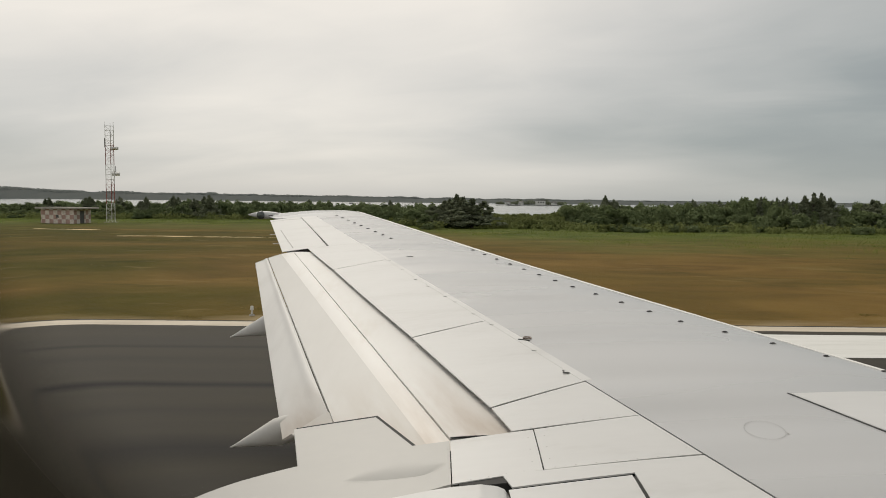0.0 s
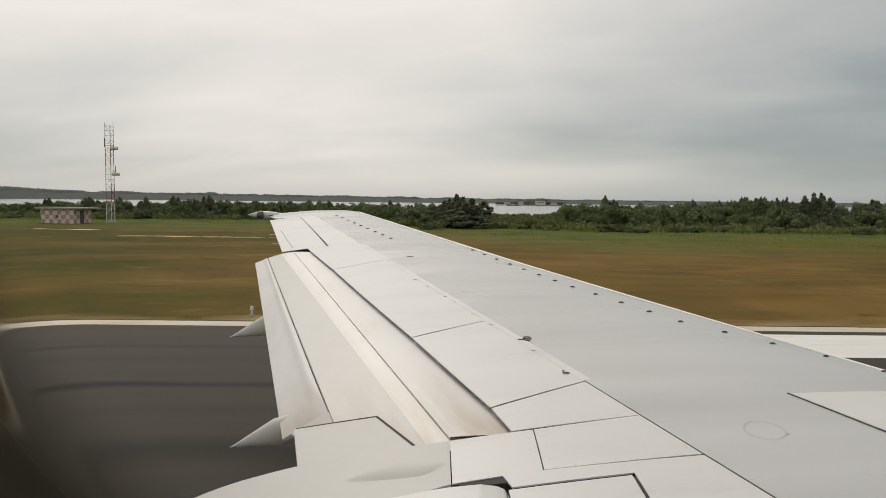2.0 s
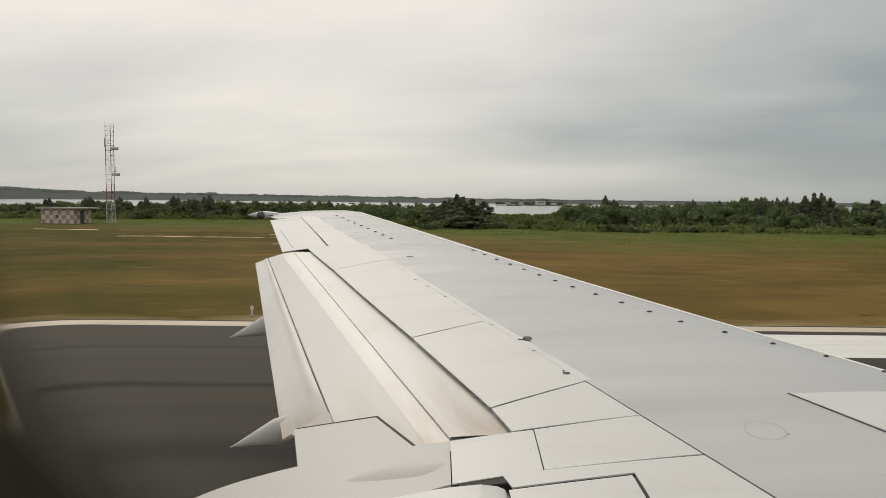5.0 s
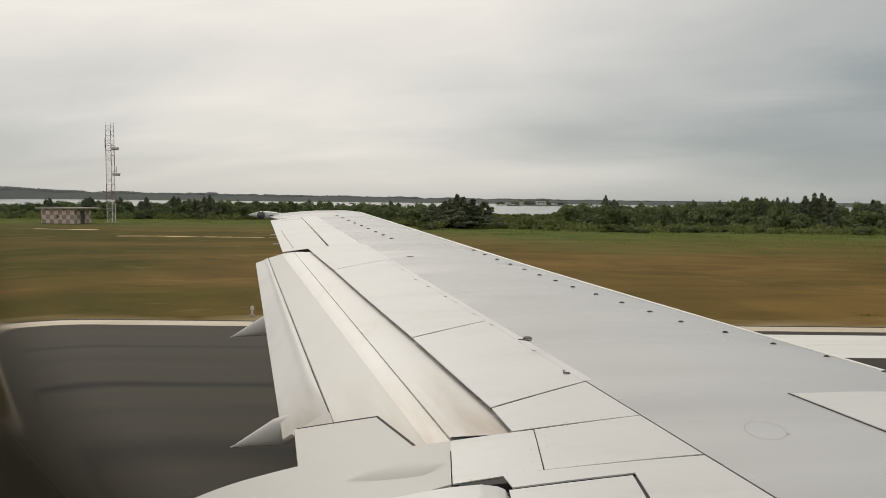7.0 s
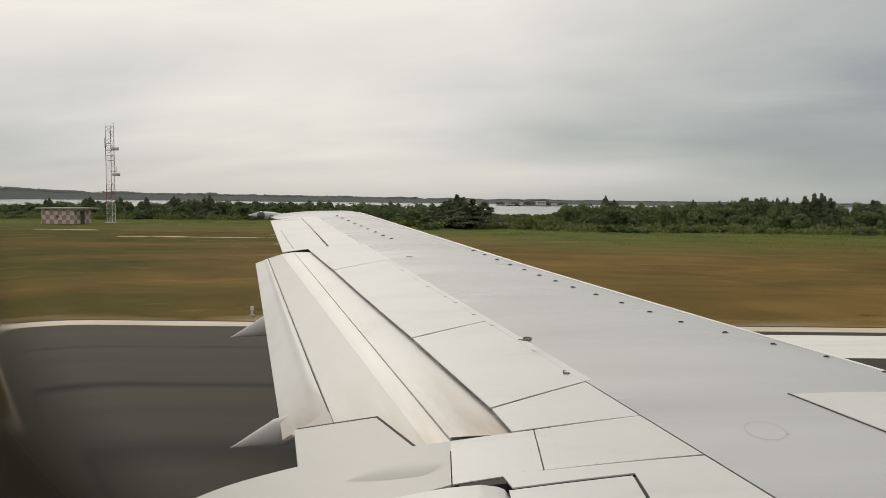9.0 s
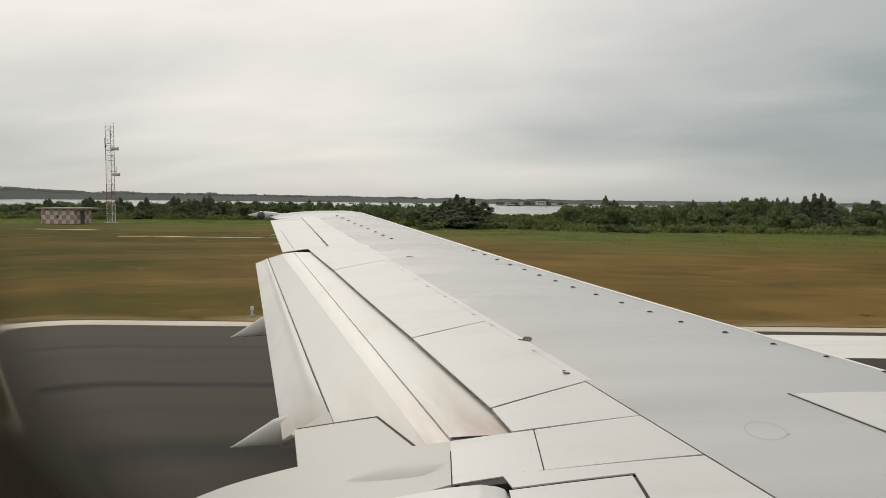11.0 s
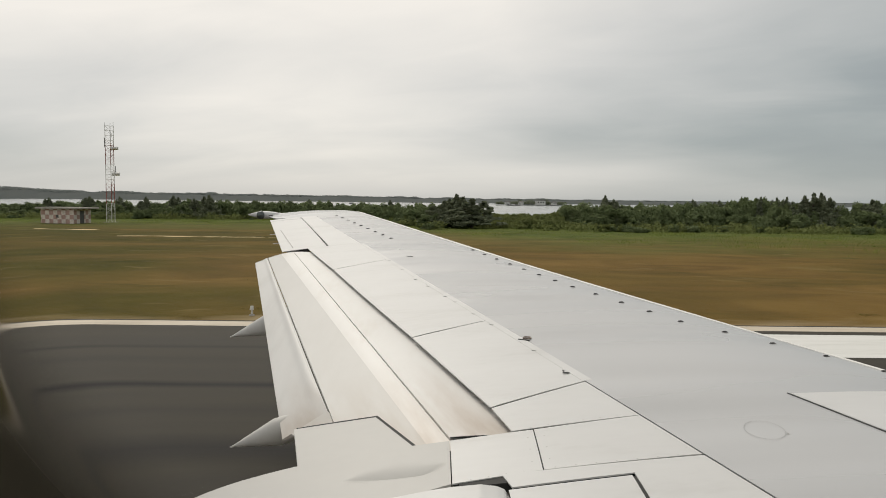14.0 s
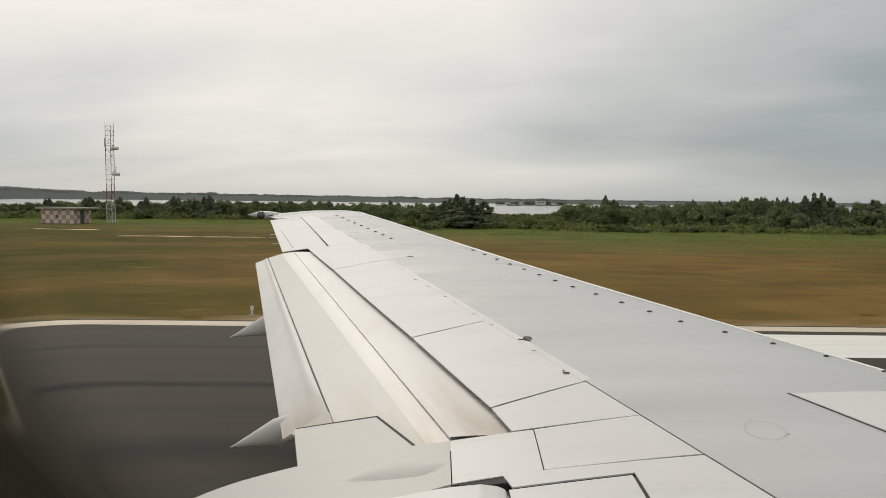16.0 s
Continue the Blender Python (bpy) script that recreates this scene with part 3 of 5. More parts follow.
def weed_tufts():
    """Low tufts in the dry field and along the runway's verge."""
    g = np.random.default_rng(31)
    V = []
    for _ in range(9):
        cx, cy = g.uniform(-24, 24), 23.0 + 3.0 * g.random()
        r, hh = g.uniform(.25, .6), g.uniform(.06, .14)
        for _ in range(150):
            a, q = g.uniform(0, 6.28), g.random() ** .7
            x, y = cx + 1.8 * r * q * math.cos(a), cy + r * q * math.sin(a)
            b, w, z, h = g.uniform(0, 3.14), g.uniform(.01, .03), terrain(x, y) - .01, hh * g.uniform(.5, 1.2) * (1.1 - .8 * q)
            V += [(x - w * math.cos(b), y - w * math.sin(b), z), (x + w * math.cos(b), y + w * math.sin(b), z), (x + g.normal(0, .05), y + g.normal(0, .05), z + h)]
    n = len(V) // 3
    tagged(soup("weed_tufts", V, np.arange(n * 3).reshape(-1, 3), M_TUFT), "low olive weed tufts in the dry grass", "weeds", kind="stuff")


weed_tufts()


def leaf_cloud(rnd, lobes, n, size):
    """Small leaf clumps in a set of loose lobes (centre, radii): uneven outline with gaps."""
    V, F = [], []
    for i in range(n):
        c, r = lobes[int(rnd.random() * len(lobes))]
        d = Vector((rnd.gauss(0, 1), rnd.gauss(0, 1), rnd.gauss(0, 1))).normalized() * (rnd.random() ** .25) * rnd.uniform(.8, 1.18)
        p = Vector((c[0] + d.x * r[0], c[1] + d.y * r[1], max(c[2] + d.z * r[2], .03)))
        s = size * rnd.uniform(.5, 1.4)
        face = (d * .8 + Vector((0, 0, .2)) + .38 * Vector((rnd.gauss(0, 1), rnd.gauss(0, 1), rnd.gauss(0, 1)))).normalized()
        q = face.to_track_quat("Z", "Y").to_matrix() @ Matrix.Rotation(rnd.uniform(0, 6.3), 3, "Z")
        k = len(V)
        V += [p + q @ Vector(v) * s for v in ((-.5, 0, 0), (0, -.36, .06), (.6, 0, 0), (0, .36, .06))]
        F += [(k, k + 1, k + 2), (k, k + 2, k + 3)]
    bm = bmesh.new()
    vs = [bm.verts.new(v) for v in V]
    for f in F:
        bm.faces.new([vs[a] for a in f])
    return bm


def shrub(seed, h, w, n=5200, leaves=None):
    rnd = random.Random(seed)
    root = tagged(new("shrub"), "dense dark green leafy shrub at the field's edge", "shrub", group="shrubs along the shore")
    lobes = []
    for i in range(26):
        r = w * rnd.uniform(.08, .20)
        z = rnd.uniform(.12, .88) * h
        span = .62 - .30 * max(0, z / h - .45) / .55
        lobes.append(((rnd.uniform(-span, span) * w, rnd.uniform(-.4, .4) * w, z), (r, r, min(r * rnd.uniform(.9, 1.7), z, (h - z) + .12 * h))))
    bm = bmesh.new()
    for c, r in lobes[:4]:
        rod(bm, (c[0] * .1, c[1] * .1, -.1), (c[0] * .8, c[1] * .8, c[2]), .05, .02, 5)
    part("stem", bm, M_BARK, root)
    part("foliage", leaf_cloud(rnd, lobes, n, .34), leaves or M_LEAF, root)
    return root


def casuarina(seed, h, w, n=1500):
    rnd = random.Random(seed)
    root = tagged(new("tree"), "dark green feathery conical tree among the shrubs", "tree", group="trees along the shore")
    bm = bmesh.new()
    rod(bm, (0, 0, -.2), (rnd.uniform(-.1, .1), 0, h * .95), .11, .02, 7)
    lobes = []
    # several spires of unequal height on one broad skirt of limbs
    spires = [(0.0, 0.0, h)] + [(rnd.uniform(-.30, .30) * w, rnd.uniform(-.25, .25) * w, h * rnd.uniform(.66, .93)) for _ in range(4)]
    for sx, sy, sh in spires:
        rod(bm, (sx * .2, sy * .2, h * .12), (sx, sy, sh * .97), .06, .012, 5)
        rows = 9
        for i in range(rows):
            z = sh * (.12 + .84 * i / (rows - 1))
            span = w * .36 * (1.03 - z / sh) ** .9 + .04
            for _ in range(3):
                a, q = rnd.uniform(0, 6.28), rnd.uniform(.3, 1.0) * span
                tip = Vector((sx + q * math.cos(a), sy + q * math.sin(a), min(z + q * .25, sh)))
                if i % 2:
                    rod(bm, (sx, sy, z * .95), tip, .03, .01, 4)
                lobes.append((tuple(tip), (span * .42 + .03, span * .42 + .03, h * rnd.uniform(.035, .07) * (1.5 if i > 6 else 1))))
    part("trunk", bm, M_BARK, root)
    part("crown", leaf_cloud(rnd, lobes, n, .19), M_NEEDLE, root)
    return root


def belt_front(k):
    """Distance of the front of the shrubs by bearing."""
    return float(np.interp(k, [-.7, -.27, -.13, -.01, .05, .17, .62], [138, 140, 135, 106, 112, 104, 103]))


def belt_crest(k):
    """Height of the shrubs by bearing."""
    return float(np.interp(k, [-.69, -.57, -.5, -.43, -.39, -.31, -.23, -.18, -.13, -.07, -.02, .013, .044, .054, .16, .175, .19, .22, .25, .35, .44, .487, .499, .519, .551, .563, .58, .593, .72],
                           [2.7, 2.6, 3.2, 2.9, 3.5, 3.6, 3.1, 3.4, 3.0, 3.3, 3.1, 3.7, 3.5, 1.75, 1.85, 3.2, 3.8, 3.3, 3.6, 3.8, 4.3, 4.4, 3.6, 4.4, 4.3, 2.6, 2.6, 4.0, 4.0]))


def planted(kinds, used, k, m):
    """Moves the first of a kind to its place, and copies it after that."""
    if k in used:
        o = copy_thing(kinds[k], Matrix.Identity(4))
    else:
        o = kinds[k]
        used.add(k)
    o.matrix_basis = m
    return o


def plant_belt():
    rnd = random.Random(11)
    sizes = [(3.0, 3.6), (3.6, 4.2), (2.4, 3.4), (4.1, 4.6), (1.7, 3.0)]
    kinds = [shrub(20 + i, h, w) for i, (h, w) in enumerate(sizes)] + [shrub(40 + i, 1.6, 3.6, 3800, M_SCRUB) for i in range(2)]
    sizes += [(1.6, 3.6), (1.6, 3.6)]
    used = set()
    for row in range(5):
        k = -.70
        while k < .70:
            k += rnd.uniform(.011, .030)
            d = belt_front(k) + row * 5 + rnd.uniform(-2.5, 2.5)
            top = belt_crest(k) * (rnd.uniform(.80, 1.04) if row < 3 else rnd.uniform(.6, .85))
            if row == 0:
                top *= rnd.uniform(.45, .9)
            j = rnd.choice([5, 6] if belt_crest(k) < 2.3 else [0, 1, 2, 3] if top > 2.4 else [0, 2, 4])
            sz = top / sizes[j][0]
            sx = rnd.uniform(.75, 1.1)
            o = planted(kinds, used, j, pose(k * d, d, terrain(k * d, d), 0, 0, rnd.uniform(0, 360)) @ Matrix.Diagonal((sx, sx, sz, 1)))
            if top < 2.2:
                tagged(o, "low olive green bush standing in the tall grass")
    # taller trees: place, height and breadth
    tall = [(4.6, 2.0), (5.4, 2.4), (4.0, 1.5)]
    trees = [casuarina(50 + i, h, w * 2, 12000) for i, (h, w) in enumerate(tall)]
    left = [(-77.5, 140, 3.7, 2.2), (-69.4, 140, 4.0, 2.9), (-64.6, 142, 4.0, 1.8), (-59.4, 142, 4.0, 2.0), (-52.5, 138, 4.3, 3.0), (-49.2, 140, 3.8, 2.4), (-45.2, 138, 4.5, 3.3),
            (-34.2, 150, 3.5, 1.8), (-28.3, 150, 3.8, 2.6), (-9.7, 130, 3.8, 2.0), (2.0, 104, 4.7, 3.0), (4.2, 103, 4.1, 3.8), (0.2, 107, 3.8, 3.0)]
    right = [(24.7, 108, 4.8, 1.8), (26.0, 108, 4.2, 2.2), (39.3, 112, 4.4, 2.0), (43.7, 112, 4.3, 2.4), (47.9, 112, 4.5, 2.0), (49.2, 110, 4.8, 1.9), (51.7, 110, 4.8, 2.1), (53.3, 110, 4.9, 1.9),
             (54.3, 104, 5.4, 2.4), (55.9, 105, 5.4, 2.4), (56.8, 104, 4.8, 3.2), (52.6, 104, 4.3, 2.6), (62.9, 104, 4.5, 3.0)]
    placed = set()
    for x, y, h, w in left + right:
        j = rnd.randrange(3)
        m = pose(x, y, terrain(x, y), 0, 0, rnd.uniform(0, 360)) @ Matrix.Diagonal((w / tall[j][1], w / tall[j][1], h / tall[j][0], 1))
        planted(trees, placed, j, m)
    # low bushes standing forward in the grass
    for i in range(46):
        k, s = rnd.uniform(-.68, .68), rnd.uniform(.2, .62)
        d = belt_front(k) - rnd.uniform(1, 10)
        o = planted(kinds, used, rnd.choice([2, 4, 5, 6]), pose(k * d, d, terrain(k * d, d), 0, 0, rnd.uniform(0, 360)) @ Matrix.Diagonal((s * rnd.uniform(.9, 1.6), s, s * rnd.uniform(.6, 1.0), 1)))
        tagged(o, "low olive green bush standing in the tall grass")
    # low undergrowth that closes the belt
    g = random.Random(77)
    lobes = []
    for i in range(420):
        k = g.uniform(-.74, .74)
        d = belt_front(k) + g.uniform(-9, 16)
        r = g.uniform(.8, 1.8)
        lobes.append(((k * d, d, terrain(k * d, d) + .4), (r * 1.6, r, g.uniform(.3, 1.1))))
    bm = leaf_cloud(g, lobes, 42000, .34)
    tagged(part("undergrowth", bm, M_SCRUB), "low green undergrowth between the shrubs", "undergrowth", kind="stuff")


plant_belt()


def shore_height(k):
    """Height of the wooded land across the lagoon, by its bearing."""
    return float(np.interp(k, [-.75, -.61, -.575, -.555, -.4, -.25, 0, .25, .5, .8], [37, 37, 36, 28, 24, 21, 16, 13, 11, 10]))


def far_shore():
    """Low wooded land across the lagoon, higher towards one end; its colour holds the haze."""
    g = np.random.default_rng(9)
    n = 9000
    x = g.uniform(-1900, 1900, n)
    y = 2200 + g.uniform(0, 60, n)
    h = np.array([shore_height(a) * (.88 + .22 * noise.noise((a * 25, 0, 0)) + .16 * noise.noise((a * 90, 3, 0))) for a in x / 2200])
    z = -1.2 + h * (1.02 - .26 * g.random(n) ** 1.3)
    s = g.uniform(1.6, 4.2, n)
    V = np.zeros((n, 4, 3))
    a, b = g.uniform(-.15, .15, n), g.uniform(-.7, -.2, n)
    for k, (u, v) in enumerate(((-1, -.5), (1, -.6), (.7, .5), (-.6, .6))):
        V[:, k] = np.stack([x + s * u, y + s * u * a + v * b, z + s * v * .9], 1)
    V[:, :, 2] = np.maximum(V[:, :, 2], -1.7)
    F = np.arange(n * 4).reshape(-1, 4)
    tagged(soup("far_woods", V.reshape(-1, 3), F, M_WOOD), "low wooded shore across the lagoon, haze in its colour", "woods", kind="stuff")
    verts, faces = [], []
    xs = np.linspace(-3000, 3000, 900)
    for px in xs:
        hh = shore_height(px / 2200) * (.83 + .07 * noise.noise((px * .011, 0, 0)) + .06 * noise.noise((px * .06, 1, 0))) - 1.5
        verts += [(px, 2120, -1.7), (px, 2180, hh * .72), (px, 2225, hh), (px, 2460, hh), (px, 2620, -1.7)]
    for i in range(len(xs) - 1):
        for j in range(4):
            faces.append((i * 5 + j, i * 5 + 5 + j, i * 5 + 6 + j, i * 5 + 1 + j))
    tagged(soup("far_land", verts, faces, M_WOOD, True), "low land across the lagoon, haze in its colour", "land", kind="structure")


far_shore()


# ---------------------------------------------------------------- shed, mast, boats, houses, lights
def build_shed():
    root = tagged(new("equipment_shed"), "small equipment shed in faded red and white checks, flat roof", "shed")
    root.matrix_world = pose(-56.8, 107.0, -.05, 0, 0, -9)
    bm = bmesh.new()
    w, d, h, t = 2.75, 1.9, 2.2, .15
    # walls with a doorway in the side that faces along the runway
    box(bm, (-w, -d, 0), (w, -d + t, h))
    box(bm, (-w, d - t, 0), (w, d, h))
    box(bm, (-w, -d + t, 0), (-w + t, d - t, h))
    box(bm, (w - t, -d + t, 0), (w, -.6, h))
    box(bm, (w - t, .4, 0), (w, d - t, h))
    box(bm, (w - t, -.6, 1.95), (w, .4, h))
    part("wall", bm, M_CHECK, root, "faded red and white checked wall")
    bm = bmesh.new()
    box(bm, (w - t + .04, -.6, 0), (w - .05, .4, 1.95))
    part("door", bm, M_DSTEEL, root, "dark steel door")
    bm = box(bmesh.new(), (-w - .6, -d - .45, h), (w + 1.1, d + .45, h + .26))
    bmesh.ops.bevel(bm, geom=bm.edges[:], offset=.03, segments=1, affect="EDGES")
    part("roof", bm, M_CONC, root, "weathered pale concrete slab")
    bm = box(bmesh.new(), (-.2, -d - .012, .9), (.2, -d - .002, 1.3))
    part("vent", bm, M_DSTEEL, root)


def build_mast():
    root = tagged(new("lattice_mast"), "red and white steel lattice radio mast with drum antennas", "radio mast")
    root.matrix_world = pose(-52.8, 113, -.1, 0, 0, 17)
    h, r, n = 15.3, .70, 20
    leg_at = [Vector((r * math.cos(a), r * math.sin(a), 0)) for a in (radians(90), radians(210), radians(330))]
    for p in leg_at:
        for k in range(5):
            bm = rod(bmesh.new(), p + Vector((0, 0, k * h / 5)), p + Vector((0, 0, (k + 1) * h / 5)), .05, seg=8)
            part("leg", bm, M_RED if k % 2 else M_WSTEEL, root)
    for k in range(n + 1):
        z = h * k / n
        mat = M_RED if int(5 * z / h - 1e-6) % 2 else M_WSTEEL
        for i in range(3):
            a, b = leg_at[i], leg_at[(i + 1) % 3]
            bm = rod(bmesh.new(), a + Vector((0, 0, z)), b + Vector((0, 0, z)), .017, seg=5)
            if k < n:
                rod(bm, (a if k % 2 else b) + Vector((0, 0, z)), (b if k % 2 else a) + Vector((0, 0, z + h / n)), .017, seg=5)
            part("brace", bm, mat, root)
    for z, x in ((11.8, .5), (7.75, .65)):
        ant = part("antenna", rod(bmesh.new(), (x - .35, -.2, z), (x + .75, -.2, z), .27, seg=14), M_WSTEEL, root, "white drum antenna")
        part("bracket", rod(bmesh.new(), (.2, -.1, z), (x, -.2, z), .05), M_DSTEEL, ant)
    for z, sx in ((12.6, -.75), (13.8, .1), (8.2, .8)):
        part("aerial", rod(bmesh.new(), (sx, 0, z - .7), (sx, 0, z + .8), .05), M_DSTEEL, root, "slim upright aerial")
        part("bracket", rod(bmesh.new(), (sx, 0, z), (0, .1, z), .03), M_DSTEEL, root)
    for p in leg_at:
        part("spike", rod(bmesh.new(), p + Vector((0, 0, h)), p + Vector((0, 0, h + .55)), .02), M_DSTEEL, root)
    bm = box(bmesh.new(), (-1, -1, -.1), (1, 1, .12))
    part("footing", bm, M_CONC, root)


def build_boat(x, y, length, heading):
    root = tagged(new("fishing_boat"), "small dark fishing boat lying on the lagoon", "boat", group="boats on the lagoon")
    root.matrix_world = pose(x, y, -1.5, 0, 0, heading)
    top, low = [], []
    for i in range(9):
        a = i / 8
        wd = length * .14 * math.sin(math.pi * (.12 + .8 * a)) ** .6
        sheer = .9 + .9 * (2 * a - 1) ** 2
        top.append([((a - .5) * length, -wd, sheer), ((a - .5) * length, wd, sheer)])
        low.append([((a - .5) * length * .85, -wd * .5, -.2), ((a - .5) * length * .85, wd * .5, -.2)])
    part("hull", grid_solid(top, low), M_DSTEEL, root)
    part("cabin", box(bmesh.new(), (-length * .22, -length * .07, .8), (length * .05, length * .07, 2.3)), M_WSTEEL, root)
    part("pole", rod(bmesh.new(), (length * .1, 0, .6), (length * .1, 0, 4.2), .08), M_DSTEEL, root)


def build_house(x, y, w, h, turn, flat=False):
    root = tagged(new("shore_house"), "long white house with a dark flat roof among trees" if flat else "small white house with a grey roof on a wooded spit", "house", group="houses on the spit")
    root.matrix_world = pose(x, y, 0.2, 0, 0, turn)
    part("wall", box(bmesh.new(), (-w / 2, -w / 3, -1), (w / 2, w / 3, h)), M_WSTEEL, root)
    bm = bmesh.new()
    if flat:
        box(bm, (-w * .56, -w * .38, h), (w * .56, w * .38, h + .9))
    else:
        a = [bm.verts.new((sx * w * .55, sy * w * .38, h)) for sx in (-1, 1) for sy in (-1, 1)]
        b = [bm.verts.new((sx * w * .5, 0, h + w * .22)) for sx in (-1, 1)]
        for f in ((a[0], a[2], b[1], b[0]), (a[1], b[0], b[1], a[3]), (a[0], b[0], a[1]), (a[2], a[3], b[1]), (a[0], a[1], a[3], a[2])):
            bm.faces.new(f)
    part("roof", bm, M_DSTEEL, root)
    for k in range(3):
        part("window", box(bmesh.new(), (-w * .36 + k * w * .28, -w / 3 - .06, h * .35), (-w * .2 + k * w * .28, -w / 3 - .01, h * .7)), M_DSTEEL, root)


def build_spit():
    """A low wooded spit in the lagoon with a few houses."""
    bm = bmesh.new()
    rows = []
    for i in range(41):
        k = i / 40
        x = 78 + 118 * k
        half = 15 * math.sin(math.pi * k) ** .5 + .5
        rows.append([bm.verts.new((x, 1112 + q * half, -1.75 + 1.9 * (1 - q * q) * math.sin(math.pi * k) ** .4)) for q in (-1, -.7, -.3, .3, .7, 1)])
    for a, b in zip(rows, rows[1:]):
        for k in range(5):
            bm.faces.new((a[k], a[k + 1], b[k + 1], b[k]))
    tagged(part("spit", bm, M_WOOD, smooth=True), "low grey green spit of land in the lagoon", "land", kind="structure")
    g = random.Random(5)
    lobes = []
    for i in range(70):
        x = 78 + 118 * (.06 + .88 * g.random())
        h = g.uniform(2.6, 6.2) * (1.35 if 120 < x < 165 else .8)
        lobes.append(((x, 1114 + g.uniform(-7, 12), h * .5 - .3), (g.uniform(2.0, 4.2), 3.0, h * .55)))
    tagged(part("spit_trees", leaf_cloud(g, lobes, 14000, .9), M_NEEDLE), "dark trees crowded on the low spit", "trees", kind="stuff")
    for hs in ((100, 1101, 8, 3.2, 10), (121, 1100, 7, 3.0, -20), (151, 1102, 14, 6.0, 5, True), (172, 1101, 8, 3.0, 30)):
        build_house(*hs)


def build_edge_light(x):
    root = tagged(new("runway_edge_light"), "small white runway edge light on a short stem in the grass", "runway light", group="runway edge lights")
    root.matrix_world = pose(x, 23.7, -.02)
    part("base", rod(bmesh.new(), (0, 0, 0), (0, 0, .05), .10, .08, 14), M_CONC, root)
    part("stem", rod(bmesh.new(), (0, 0, .05), (0, 0, .22), .035, seg=8), M_WSTEEL, root)
    part("lamp", rod(bmesh.new(), (0, 0, .2), (0, 0, .33), .07, .05, 14), M_WSTEEL, root, "white lamp housing")


build_shed()
build_mast()
for b in ((101, 1010, 19, 4), (-134, 1040, 8, -10), (66, 1300, 10, 30), (175, 1400, 9, 10), (790, 1420, 12, 8), (-60, 1500, 10, 20)):
    build_boat(*b)
build_spit()
for x in (-126.4, -66.4, -6.4, 53.6, 113.6):
    build_edge_light(x)


# ---------------------------------------------------------------- airliner: wing, flaps, cabin wall
def le(y):
    return -1.45 + (13.7 - y) * .55


def te(y):
    return -3.38 + (13.7 - y) * .30


def chord(y):
    return le(y) - te(y)


def droop(u, y=8.0):
    if u < .35:
        return (.05 - .012 * min(max((7 - y) / 2, 0), 1.3) + .014 * min(max((y - 7) / 2, 0), 1)) * (1 - math.sqrt(max(0.0, 1 - (1 - max(u, 0) / .35) ** 2)))
    return .055 * ((u - .35) / .65) ** 1.6


def skin(u, y, lift=0.0):
    """A point on the wing's upper skin at chord fraction u, y metres out."""
    return Vector((le(y) - u * chord(y), y, 3.72 - (13.7 - y) * .105 - chord(y) * droop(u, y) + lift))


def belly(u, y):
    p = skin(u, y)
    p.z = 3.72 - (13.7 - y) * .105 - chord(y) * (.05 + .065 * (1 - abs(1 - u / .35) ** 2.2 if u < .35 else 1 - ((u - .35) / .65) ** 1.5) + .0 * u)
    return p


def lerp(a, b, k):
    return a + (b - a) * k


airliner = tagged(new("airliner"), "airliner in grey and off-white paint, wing flaps partly lowered", "airplane")


def plate(name, fo, fi, ai, ao, mat, n=14, m=8, thick=.008, lift=0.0, label="", parent=airliner):
    """A skin panel between four (chord fraction, span) corners: fore-outer, fore-inner, aft-inner, aft-outer."""
    top, low = [], []
    for i in range(n + 1):
        rt, rl = [], []
        for j in range(m + 1):
            s, t = i / n, j / m
            u = lerp(lerp(fo[0], fi[0], s), lerp(ao[0], ai[0], s), t)
            y = lerp(lerp(fo[1], fi[1], s), lerp(ao[1], ai[1], s), t)
            p = skin(u, y, lift)
            rt.append(p)
            rl.append(p - Vector((0, 0, thick)))
        top.append(rt)
        low.append(rl)
    return part(name, grid_solid(top, low), mat, parent, label, smooth=True)


